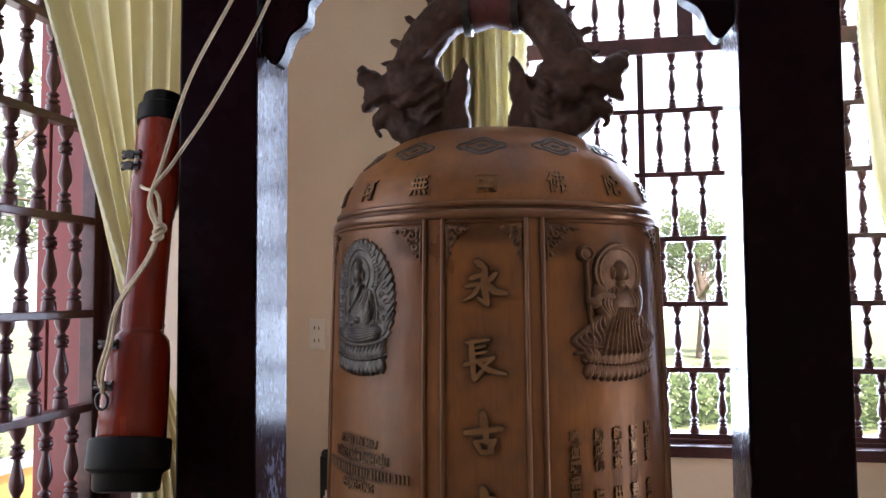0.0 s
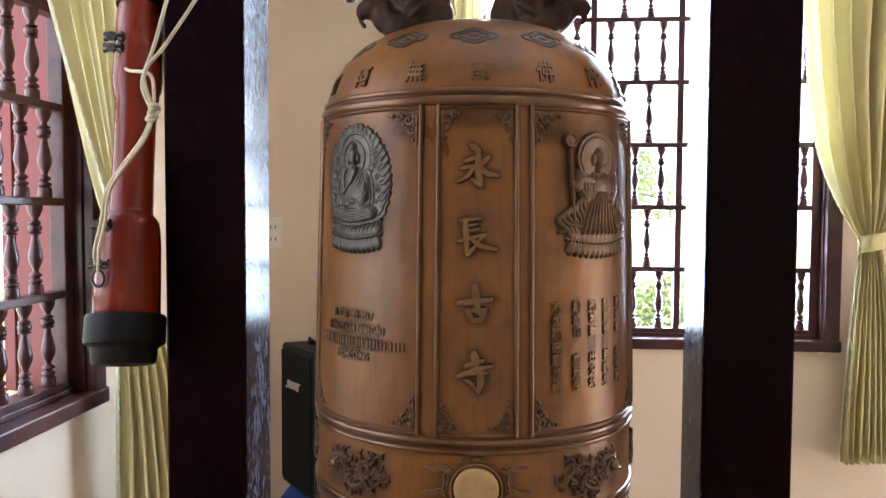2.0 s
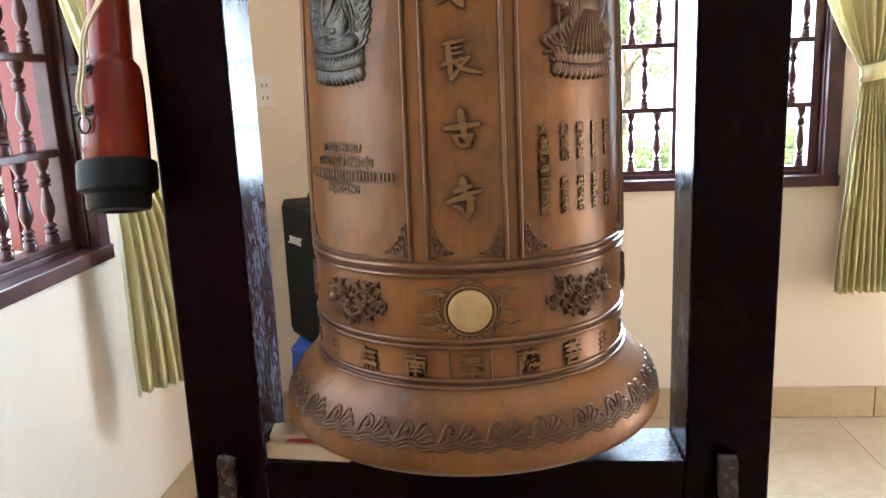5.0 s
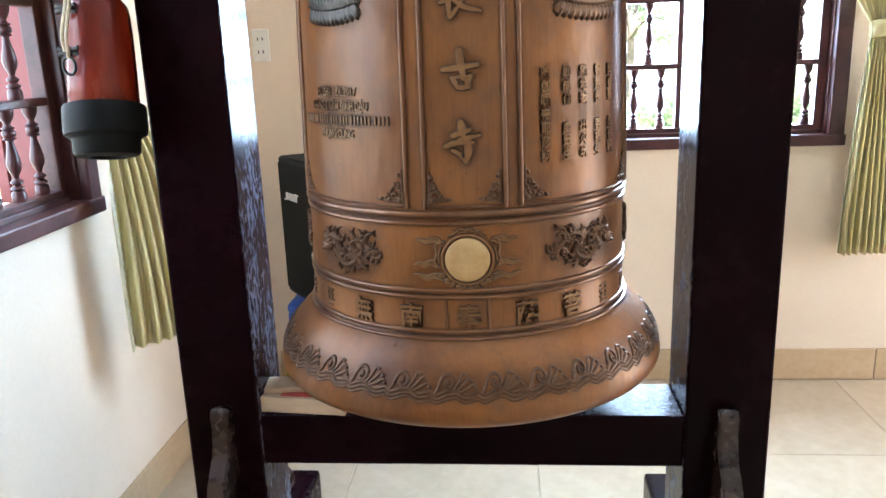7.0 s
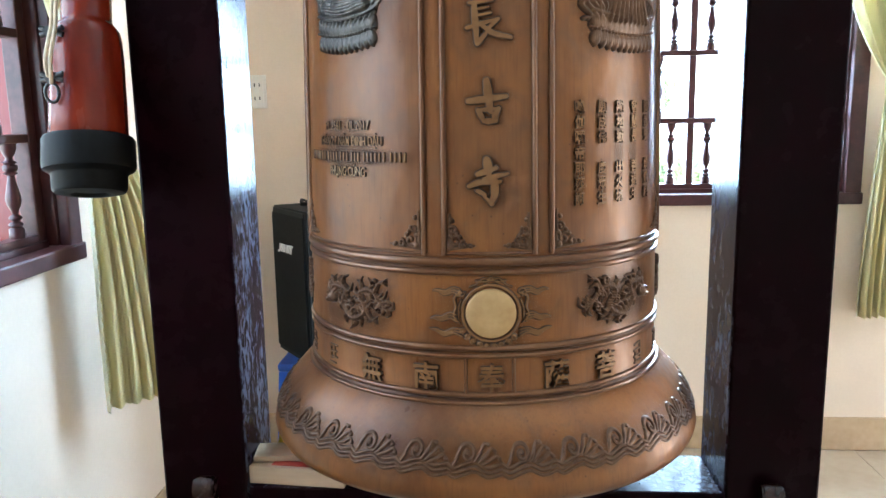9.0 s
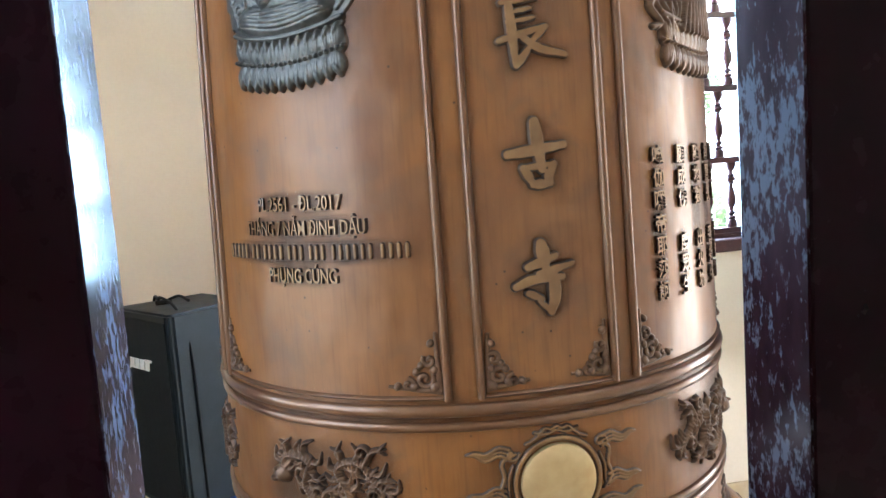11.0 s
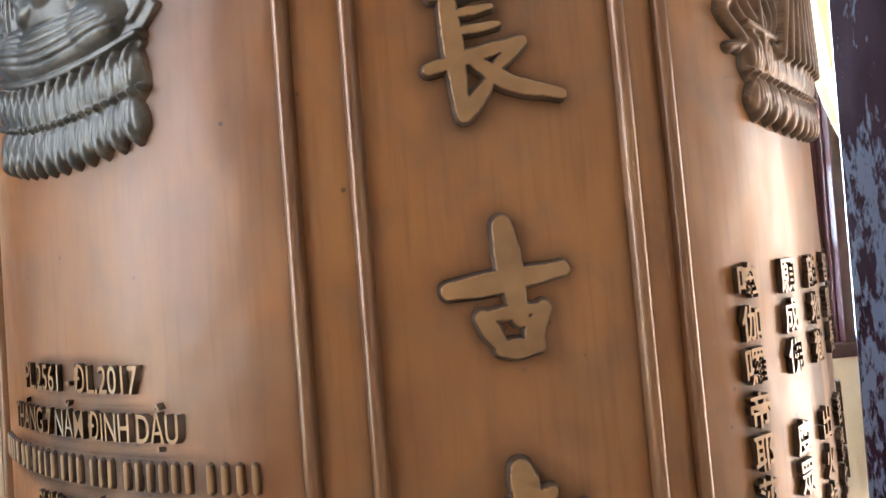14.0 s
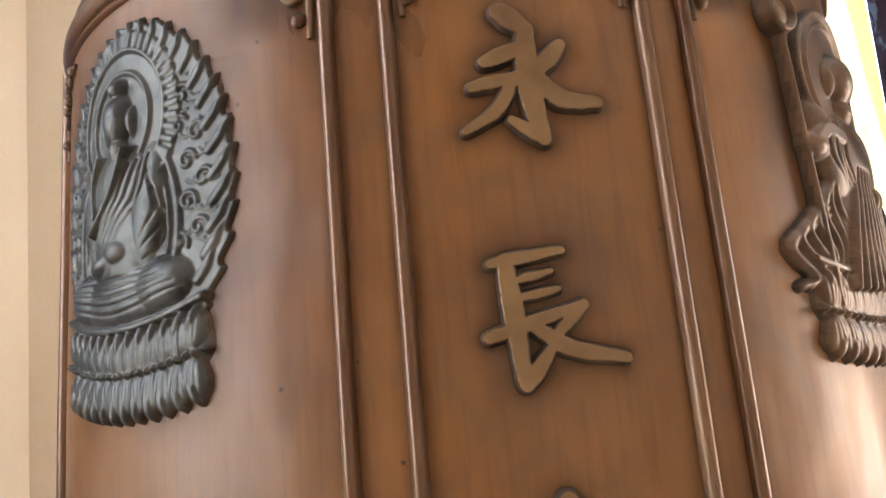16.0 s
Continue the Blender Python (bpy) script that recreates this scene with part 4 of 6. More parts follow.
def beast_relief(deg, z, w, h, s, seed):
    """A coiled, scaly body with mane, claws and flames, in relief; all curls grow out of the body."""
    rnd = random.Random(seed)
    f = Field(deg, z, w * 1.25, h * 1.25, 0.0007)
    path = [(-0.36, 0.02), (-0.30, 0.26), (-0.10, 0.24), (-0.14, -0.08), (0.02, -0.30), (0.20, -0.12), (0.12, 0.20), (0.28, 0.30), (0.40, 0.06), (0.50, -0.06)]
    pts = [(s * u * w, v * h) for u, v in path]
    c = curve([Vector((u, v, 0)) for u, v in pts], 8)
    # flames, legs and curls, low, then the body over them
    for i in range(2, len(c) - 2, 2):
        d = (c[i + 1] - c[i - 1]).normalized()
        for t in (-1, 1):
            a = math.atan2(d.y, d.x) + t * rnd.uniform(0.7, 1.6)
            L = rnd.uniform(0.013, 0.025)
            du, dv = math.cos(a) * L, math.sin(a) * L
            u, v = c[i].x, c[i].y
            if abs(v + dv) > 0.56 * h or abs(u + du) > 0.58 * w:
                continue
            b = rnd.choice((-0.35, 0.35))
            f.stroke([(u, v), (u + 0.5 * du - b * dv, v + 0.5 * dv + b * du), (u + du, v + dv)], 0.0062, rnd.uniform(0.0040, 0.0058), (1.0, 0.25), 0.001, 0.8)
    for q in (6, 22, 34, 46, 56, 64):
        if q < len(c):
            f.stroke(spiral(c[q].x + rnd.uniform(-0.006, 0.006), c[q].y + rnd.choice((-0.012, 0.012)), 0.0090, 1.2, rnd.uniform(0, 6), rnd.choice((-1, 1))), 0.0036, 0.0060, base=0.001)
    for q, t in ((14, -1), (30, 1), (42, -1), (58, 1)):
        u, v = c[q].x, c[q].y
        kx, ky = u + s * 0.010, v + t * 0.016
        f.stroke([(u, v), (kx, ky), (kx + s * 0.010, ky + t * 0.004)], 0.0066, 0.0066, (1.0, 0.7), 0.001, 0.8)
        for g in (-0.006, 0.0, 0.006):
            f.stroke([(kx + s * 0.008, ky + t * 0.003), (kx + s * 0.016, ky + t * 0.004 + g)], 0.0030, 0.0055, (1.0, 0.4), 0.001)
    f.stroke(pts, 0.0125, 0.0082, (1.0, 0.45), 0.001, 0.95)
    for i, p in enumerate(c[1:-1]):
        d = (c[i + 2] - c[i]).normalized()
        f.groove([(p.x - d.y * 0.006, p.y + d.x * 0.006), (p.x + d.x * 0.003, p.y + d.y * 0.003), (p.x + d.y * 0.006, p.y - d.x * 0.006)], 0.0016, 0.0022, (1.0, 1.0))
    # the head, with jaw, brow and horns
    u, v = pts[0]
    f.boss(u, v, 0.0130, 0.0110, 0.0120)
    f.boss(u - s * 0.010, v - 0.006, 0.0100, 0.0060, 0.0115, s * 0.4)
    f.boss(u - s * 0.004, v + 0.006, 0.0040, 0.0034, 0.0140)
    f.groove([(u - s * 0.018, v - 0.004), (u - s * 0.002, v - 0.003)], 0.0026, 0.0050)
    for k in range(5):
        a = 1.2 + 0.55 * k
        f.stroke([(u, v), (u + s * 0.012 * math.cos(a - 1.2), v + 0.012 * math.sin(a)), (u + s * 0.022 * math.cos(a - 1.2), v + 0.022 * math.sin(a) + 0.003)], 0.0048, 0.0070, (1.0, 0.2), 0.001, 0.8)
    f.lay("beast_relief", [PATINA_WARM, PATINA_AND_SHADE], "coiled beast in dark relief", dark=0.0013, soft=1)


beast_relief(-40.0, 0.955, 0.165, 0.088, 1, 3)
beast_relief(45.5, 0.957, 0.175, 0.088, -1, 4)
beast_relief(-82.0, 0.955, 0.12, 0.086, 1, 5)
beast_relief(88.0, 0.955, 0.12, 0.086, -1, 6)

# waves and curls round the flared rim: one repeat, shared
bm = bmesh.new()
place = local(0, 0.733)
for v0, lift in ((-0.017, 0.0), (-0.010, 0.0004), (-0.003, 0.0008)):
    worm(place, [(-0.0430, v0 + 0.002), (-0.031, v0 - 0.004), (-0.014, v0 + 0.002), (0.002, v0 + 0.005), (0.020, v0 - 0.003), (0.0430, v0 + 0.002)], 0.0026, 0.0004 + lift, 6, bm=bm, flat=0.9)
worm(place, [(-0.034, -0.004), (-0.029, 0.004), (-0.0265, 0.012)] + spiral(-0.011, 0.012, 0.0150, 1.5, 3.1, -1), 0.0029, 0.0014, 5, bm=bm, flat=0.9)
for pts in ([(0.000, 0.001), (0.008, 0.012), (0.014, 0.024), (0.021, 0.024)], [(0.006, 0.000), (0.017, 0.010), (0.026, 0.018), (0.032, 0.015)], [(0.010, -0.002), (0.023, 0.003), (0.034, 0.009), (0.039, 0.005)]):
    worm(place, pts, 0.0028, 0.0014, 6, (1.1, 0.7), bm=bm, flat=0.9)
    blob(bm, place, *pts[-1], 0.0014, 0.0036, 0.0030, 0.0036, 0, 8)
blob(bm, place, -0.011, 0.012, 0.0014, 0.0036, 0.0030, 0.0040, 0, 8)
bmesh.ops.recalc_face_normals(bm, faces=bm.faces)
first = part("wave_scroll", bm, PATINA_WARM, bell, smooth=60)


def repeat_round(ob, n, offset=0.0):
    """Sets copies of a part of the bell round its axis; the mesh is shared."""
    ob.rotation_euler.z = radians(offset)
    for k in range(1, n):
        o = ob.copy()
        scene.collection.objects.link(o)
        o.rotation_euler.z = radians(offset + 360.0 * k / n)


repeat_round(first, 30, -1.1)

# cloud-shaped lozenges on the shoulder
bm = bmesh.new()
place = local(0, 1.772)
for sc, r in ((1.0, 0.0028), (0.62, 0.0024)):
    worm(place, [(sc * 0.040 * math.cos(a) * (1 + 0.10 * math.cos(4 * a)), sc * 0.0145 * math.sin(a) * (1 + 0.25 * math.cos(4 * a))) for a in [2 * math.pi * k / 16 for k in range(17)]], r, 0.0008, 3, bm=bm)
blob(bm, place, 0, 0, 0.0, 0.010, 0.004, 0.003)
bmesh.ops.recalc_face_normals(bm, faces=bm.faces)
repeat_round(part("lozenge", bm, PATINA, bell, smooth=60), 12, 1.6)

# ---- the two figures in relief, as plain forms ----
def lotus(f, V, W, tall):
    """The seat: a beaded rim over two rows of pointed petals, curved upwards at the ends."""
    bend = lambda u: 2.2 * u * u
    line = lambda v, e: [(W * k * e, V(v) + bend(W * k)) for k in (-1, -0.7, -0.35, 0, 0.35, 0.7, 1)]
    f.stroke(line(0.027, 0.80), 0.026, 0.0070, sharp=0.9)
    f.stroke(line(0.051, 0.92), 0.0060, 0.0105)
    for n, v0, ru, rv, h, tip in ((13, 0.036, 0.0080, 0.0125, 0.0105, 1), (12, 0.012, 0.0088, 0.0125, 0.0098, -1)):
        for i in range(n):
            u = 0.89 * W * (-1 + (2 * i + 1) / n)
            t = -0.5 * tip * u / W
            f.boss(u, V(v0) + bend(u), ru, rv, h, t, 0.3)
            f.boss(u, V(v0) + bend(u) + tip * 0.006, 0.5 * ru, 0.8 * rv, h + 0.0012, t, 0.4)
        for i in range(n):
            u = 0.89 * W * (-1 + (2 * i + 1) / n)
            for d in (-0.45, 0.0, 0.45):
                f.groove([(u + d * ru * 0.5, V(v0) + bend(u) - tip * 0.008), (u + d * ru, V(v0) + bend(u) + tip * 0.008)], 0.0018, 0.0012)
    for i in range(24):
        u = W * (-0.92 + 1.84 * i / 23)
        f.boss(u, V(0.0245) + bend(u), 0.0028, 0.0028, 0.0115)


def seated_relief(deg, z0, z1):
    h = z1 - z0
    k = h / 0.238
    V = lambda v: v * k - h / 2
    rnd = random.Random(11)
    f = Field(deg, 0.5 * (z0 + z1), 0.215, h * 1.06, 0.00075, 1.07)
    # flaming glory
    cu, cv = 0.0, V(0.128)
    ang = np.arctan2((f.v - cv) / 0.108, f.u / 0.084)
    rad = np.hypot(f.u / 0.084, (f.v - cv) / 0.108)
    teeth = 0.055 * np.abs(np.mod(ang * 5.2 + 0.55 * np.sin(ang * 3), 1.0) - 0.15)
    f.raise_to(np.where(rad < 1.0 + teeth, 0.0042, 0) * np.where(f.v > V(0.02), 1, 0))
    for i in range(30):
        a = -0.55 + (math.pi + 1.1) * i / 29
        u, v = 0.078 * math.cos(a), cv + 0.101 * math.sin(a)
        f.stroke([(u * 0.93, v - 0.004), (u * 1.0 + 0.002, v + 0.004), (u * 1.10, v + 0.012)], 0.0062, 0.004, (1.0, 0.2), 0.003)
    for i in range(26):
        a = -0.5 + (math.pi + 1.0) * i / 25
        q = 0.80 if i % 2 else 0.68
        u, v = 0.084 * q * math.cos(a), cv + 0.104 * q * math.sin(a)
        f.stroke(spiral(u, v, 0.0065, 1.3, a, 1 if math.cos(a) > 0 else -1), 0.0028, 0.0024, base=0.0042)
    # fine curved lines between the scrolls
    for i in range(22):
        a = -0.45 + (math.pi + 0.9) * i / 21
        for q in (0.70, 0.76, 0.82, 0.88):
            u, v = 0.084 * q * math.cos(a + 0.06), cv + 0.104 * q * math.sin(a + 0.06)
            e = math.copysign(1.0, math.cos(a))
            f.stroke([(u - 0.0035, v + 0.001 * e), (u, v - 0.0018), (u + 0.0035, v - 0.001 * e)], 0.0016, 0.0014, base=0.0042)
    # body glory and halo with rays
    f.stroke(ring_points(0, V(0.108), 0.050, 0.064, -0.5, math.pi + 0.5), 0.0042, 0.0035, base=0.0042)
    f.stroke(ring_points(0, V(0.108), 0.043, 0.056, -0.5, math.pi + 0.5), 0.0032, 0.003, base=0.0042)
    hv = V(0.176)
    hr = np.hypot(f.u, (f.v - hv) / 1.1)
    ha = np.arctan2((f.v - hv) / 1.1, f.u)
    f.raise_to(np.where(hr < 0.052, 0.0060 + 0.0018 * (np.cos(ha * 46) > -0.1), 0))
    f.hgt = np.where(hr < 0.041, 0.0052, f.hgt)
    for r in (0.0415, 0.0285):
        f.stroke(ring_points(0, hv, r, r * 1.1), 0.0034, 0.0030, base=0.0055)
    # head, body, arms and folded legs
    for t in (-1, 1):
        f.boss(t * 0.0130, V(0.174), 0.0040, 0.0115, 0.012)
        f.boss(t * 0.026, V(0.120), 0.0150, 0.040, 0.0145, -t * 0.15)
        f.boss(t * 0.036, V(0.073), 0.0250, 0.0165, 0.0165, t * 0.15)
    f.boss(0, V(0.134), 0.0330, 0.030, 0.0155)
    f.boss(0, V(0.110), 0.0300, 0.046, 0.0165)
    f.boss(0, V(0.070), 0.0530, 0.0185, 0.0160)
    f.boss(0, V(0.158), 0.0090, 0.0100, 0.0150)
    f.boss(0, V(0.178), 0.0128, 0.0175, 0.0195)
    f.boss(0, V(0.197), 0.0082, 0.0080, 0.0165)
    f.boss(0.004, V(0.096), 0.0135, 0.0100, 0.0200)
    f.boss(-0.012, V(0.090), 0.0150, 0.0075, 0.0190, 0.3)
    for t in (-1, 1):
        for i in range(4):
            f.groove([(t * (0.030 + 0.004 * i), V(0.140 - 0.012 * i)), (t * (0.036 + 0.001 * i), V(0.118 - 0.010 * i)), (t * 0.024, V(0.100 - 0.006 * i))], 0.0024, 0.0026)
    # the robe: folds that fall from one shoulder across the chest, and its border
    for i in range(5):
        f.groove([(0.030 - 0.005 * i, V(0.150 - 0.001 * i)), (0.026 - 0.007 * i, V(0.128)), (0.004 - 0.007 * i, V(0.104 - 0.001 * i))], 0.0026, 0.0034)
    f.stroke([(0.014, V(0.156)), (0.002, V(0.132)), (-0.020, V(0.110))], 0.0036, 0.0040, base=0.0150)
    f.stroke([(-0.014, V(0.156)), (-0.020, V(0.140)), (-0.018, V(0.120))], 0.0030, 0.0030, base=0.0140)
    for i in range(5):
        f.groove([(-0.055 + 0.005 * i, V(0.070 + 0.003 * i)), (0, V(0.060 + 0.0052 * i)), (0.055 - 0.005 * i, V(0.070 + 0.003 * i))], 0.0024, 0.0030, (0.6, 0.6))
    lotus(f, V, 0.072, h)
    f.lay("seated_relief", [PATINA, PATINA_AND_SHADE], "plain seated form with halo on a lotus seat, in dark relief", dark=0.0016, gain=0.72)


def robed_relief(deg, z0, z1):
    h = z1 - z0
    k = h / 0.238
    V = lambda v: v * k - h / 2
    f = Field(deg, 0.5 * (z0 + z1), 0.215, h * 1.06, 0.00075, 1.32)
    hv = V(0.182)
    hr = np.hypot(f.u, (f.v - hv) / 1.1)
    f.raise_to(np.where(hr < 0.044, 0.0045, 0))
    for r in (0.044, 0.037):
        f.stroke(ring_points(0, hv, r, r * 1.1), 0.0042, 0.0035, base=0.004)
    # loose ends of the robe, flowing outwards to the foot
    for t in (-1, 1):
        for i in range(7):
            a = 0.030 + 0.0062 * i
            f.stroke([(t * (0.030 + 0.002 * i), V(0.125 - 0.006 * i)), (t * a * 1.15, V(0.100 - 0.005 * i)), (t * a * 0.95, V(0.075 - 0.004 * i)), (t * (a + 0.008), V(0.046))], 0.0090, 0.0085 - 0.0004 * i, (0.8, 0.7), 0.002, 0.9)
    for t in (-1, 1):
        f.boss(t * 0.031, V(0.128), 0.0165, 0.036, 0.0150, -t * 0.25)
        f.boss(t * 0.014, V(0.180), 0.0045, 0.0125, 0.012)
    f.boss(0, V(0.120), 0.0370, 0.042, 0.0165)
    f.boss(0, V(0.080), 0.0400, 0.052, 0.0155)
    f.boss(0, V(0.161), 0.0100, 0.0110, 0.0150)
    f.boss(0, V(0.183), 0.0145, 0.0195, 0.0205)
    f.boss(0.018, V(0.104), 0.0160, 0.0130, 0.0200)
    for i in range(9):
        u = -0.034 + 0.0085 * i
        f.stroke([(u * 0.45 + 0.004, V(0.122)), (u * 0.75, V(0.085)), (u * 1.10, V(0.044))], 0.0052, 0.0045, (0.5, 0.9), 0.0125, 1.0)
        f.groove([(u * 0.5 + 0.006, V(0.120)), (u * 0.8 + 0.004, V(0.085)), (u * 1.12 + 0.004, V(0.045))], 0.0032, 0.0060)
    for t in (-1, 1):
        for i in range(4):
            f.groove([(t * (0.012 + 0.006 * i), V(0.152)), (t * (0.020 + 0.006 * i), V(0.128)), (t * (0.016 + 0.003 * i), V(0.108))], 0.0026, 0.0030)
    f.stroke([(-0.050, V(0.035)), (-0.054, V(0.12)), (-0.058, V(0.205))], 0.0048, 0.0105)
    f.boss(-0.058, V(0.212), 0.0125, 0.0145, 0.0125)
    f.stroke(ring_points(-0.058, V(0.212), 0.009, 0.011), 0.004, 0.004, base=0.011)
    f.boss(-0.046, V(0.130), 0.0120, 0.0100, 0.0165)
    f.stroke([(-0.020, V(0.140)), (-0.036, V(0.142)), (-0.048, V(0.130))], 0.014, 0.0145)
    lotus(f, V, 0.069, h)
    f.lay("robed_relief", [PATINA_WARM, PATINA_AND_SHADE], "plain robed form with a staff on a lotus seat, in dark relief", dark=0.0016, gain=0.72)


seated_relief(-41.5, 1.372, 1.610)
robed_relief(47.2, 1.366, 1.604)

# ---- the two-headed crown by which the bell hangs ----
bm = bmesh.new()


def lump(p, r, turn=(0, 0, 0), scale=(1, 1, 1), bm=None):
    m = Matrix.Translation(p) @ Euler(turn).to_matrix().to_4x4() @ Matrix.Diagonal((r * scale[0], r * scale[1], r * scale[2], 1))
    bmesh.ops.create_icosphere(bm, subdivisions=2, radius=1.0, matrix=m)


arch = curve([(BX - 0.155, BYC, 1.965), (BX - 0.135, BYC, 2.03), (BX - 0.085, BYC, 2.095), (BX, BYC, 2.125), (BX + 0.085, BYC, 2.095), (BX + 0.135, BYC, 2.03), (BX + 0.155, BYC, 1.965)], 6)
tube(arch, 0.043, 12, bm)
for i, p in enumerate(arch):
    out = (p - Vector((BX, BYC, 1.98))).normalized()
    if 4 < i < len(arch) - 5 and 13 < i < 24:
        continue
    if i % 3 == 0:
        lump(p + out * 0.046, 0.016, (0, math.atan2(out.x, out.z), 0), (0.55, 0.5, 1.4), bm)
    for dy in (-0.035, 0.035):
        lump(p + Vector((0, dy, 0)) + out * 0.012, 0.013, (0, 0, 0), (1, 0.6, 1), bm)
for s in (-1, 1):
    X = lambda d, z, y=0.0: Vector((BX + s * d, BYC + y, z))
    lump(X(0.150, 1.955), 0.058, (0, 0, 0), (1.15, 0.9, 0.95), bm)
    lump(X(0.198, 1.948), 0.046, (0, s * 0.35, 0), (1.25, 0.85, 0.75), bm)
    lump(X(0.238, 1.972), 0.026, (0, -s * 0.4, 0), (1.1, 1.1, 0.9), bm)
    lump(X(0.253, 1.992), 0.013, bm=bm)
    lump(X(0.232, 1.925), 0.024, (0, s * 0.9, 0), (1.4, 0.9, 0.6), bm)
    lump(X(0.198, 1.893), 0.032, (0, s * 0.5, 0), (1.3, 0.8, 0.7), bm)
    lump(X(0.168, 1.870), 0.034, (0, s * 0.6, 0), (1.1, 0.9, 1.2), bm)
    lump(X(0.135, 1.850), 0.044, (0, 0, 0), (1.1, 1.0, 0.9), bm)
    lump(X(0.120, 1.900), 0.048, (0, 0, 0), (0.9, 0.9, 1.2), bm)
    for dy in (-0.045, 0.045):
        lump(X(0.172, 1.985, dy * 0.75), 0.020, (0, 0, 0), (1.3, 0.8, 0.9), bm)
        lump(X(0.135, 2.000, dy * 0.9), 0.016, (0, -s * 0.8, 0), (0.7, 0.6, 2.2), bm)
        lump(X(0.150, 1.915, dy), 0.022, (0, s * 0.4, 0), (1.4, 0.6, 0.8), bm)
        for q in range(4):
            lump(X(0.118 - 0.006 * q, 1.955 - 0.026 * q, dy * 0.95), 0.013, (0, -s * 0.9, 0), (0.6, 0.6, 1.9), bm)
    # the upright foreleg on the inner side, with a ragged edge
    for q in range(9):
        t = q / 8
        lump(X(0.080 - 0.010 * t, 1.838 + 0.11 * t), 0.026 - 0.010 * t, (0, 0, 0), (0.85, 0.9, 1.0), bm)
    blade = [(0.040, 1.832), (0.036, 1.870), (0.045, 1.905), (0.037, 1.935), (0.043, 1.965), (0.036, 1.985), (0.048, 2.004), (0.062, 1.985), (0.078, 1.940), (0.088, 1.890), (0.088, 1.832)]
    prism(blade, lambda u, v, w: X(u, v, w - 0.018), 0.036, bm)
    lump(X(0.066, 1.842), 0.034, (0, 0, 0), (1.2, 1.1, 0.6), bm)
    for q in range(3):
        lump(X(0.185 + 0.018 * q, 1.880 - 0.012 * q), 0.008, (0, s * 0.6, 0), (0.6, 0.7, 1.7), bm)
bmesh.ops.transform(bm, matrix=Matrix.Translation((BX - 0.007, 0, 0)) @ Matrix.Diagonal((1.08, 1, 1, 1)) @ Matrix.Translation((-BX, 0, 0)), verts=bm.verts)
crown = part("crown_loop", bm, CROWN, bell, "dark two-headed cast loop", smooth=180)
mod = crown.modifiers.new("merge", "REMESH")
mod.mode, mod.voxel_size, mod.use_smooth_shade = "VOXEL", 0.0045, True
tex = bpy.data.textures.new("scales", "CLOUDS")
tex.noise_scale, tex.noise_depth = 0.018, 2
mod = crown.modifiers.new("scales", "DISPLACE")
mod.texture, mod.strength, mod.mid_level = tex, 0.008, 0.5

# the iron hanger over the crown
hanger = thing("bell_hanger", (BX, 1.586, 2.10), "dark red wrapped bar and iron straps under the upper beam", "hanger")
part("wrapped_bar", tube([(BX - 0.048, BYC, 2.108), (BX, BYC, 2.120), (BX + 0.048, BYC, 2.108)], 0.050, 14), material("dark_red_wrap", (0.05, 0.010, 0.010), (0.10, 0.022, 0.020), 20, (0.5, 0.6), 0, 0.2, 80), hanger, smooth=60)
for dx in (-0.050, 0.050):
    part("strap", tube([(BX + dx - 0.007, BYC, 2.107), (BX + dx + 0.007, BYC, 2.107)], 0.054, 14), IRON, hanger, smooth=60)
part("hanging_rod", tube([(BX, BYC, 2.165), (BX, BYC, 2.43)], 0.014, 10), IRON, hanger, smooth=60)

# ---- feet and brackets of the stand ----
for x0, x1, cx in ((PX[0], PX[1], -0.729), (PX[2], PX[3], 0.378)):
    part("foot_beam", box(x0 + 0.004, x1 - 0.004, 1.16, 1.98, FLOOR, 0.115, 0.010), LACQUER, stand)
    for sgn, yf in ((-1, FY0), (1, FY1)):
        pts = [Vector((a, b, 0)) for a, b in ((0.002, 0.556), (0.026, 0.562), (0.040, 0.540), (0.040, 0.500), (0.056, 0.455), (0.098, 0.405), (0.116, 0.345), (0.110, 0.290), (0.135, 0.235), (0.190, 0.190), (0.225, 0.150), (0.228, 0.116))]
        edge = [(p.x, p.y) for p in curve(pts, 4)] + [(0.002, 0.116)]
        bm = prism(edge, lambda u, v, w: Vector((cx - 0.021 + w, yf + sgn * u, v)), 0.042)
        bmesh.ops.recalc_face_normals(bm, faces=bm.faces)
        bmesh.ops.bevel(bm, geom=[e for e in bm.edges if abs((e.verts[0].co - e.verts[1].co).x) < 0.001], offset=0.004, segments=2, affect="EDGES")
        part("scroll_bracket", bm, LACQUER_WORN_EDGE, stand, smooth=40)
# carved brackets under the upper beam
for sgn, x in ((1, PX[1]), (-1, PX[2])):
    pts = [Vector((a, b, 0)) for a, b in ((0.0, 2.02), (0.026, 1.992), (0.046, 2.010), (0.062, 2.050), (0.098, 2.080), (0.104, 2.120), (0.140, 2.150), (0.190, 2.160), (0.215, 2.200), (0.27, 2.225), (0.33, 2.235), (0.36, 2.29), (0.40, 2.418))]
    edge = [(p.x, p.y) for p in curve(pts, 4)] + [(0.0, 2.418)]
    bm = prism(edge, lambda u, v, w: Vector((x + sgn * (u + 0.001), FY0 + 0.02 + w, v)), 0.05)
    bmesh.ops.recalc_face_normals(bm, faces=bm.faces)
    bmesh.ops.bevel(bm, geom=[e for e in bm.edges if abs((e.verts[0].co - e.verts[1].co).y) < 0.001], offset=0.005, segments=2, affect="EDGES")
    part("carved_bracket", bm, LACQUER, stand, smooth=40)

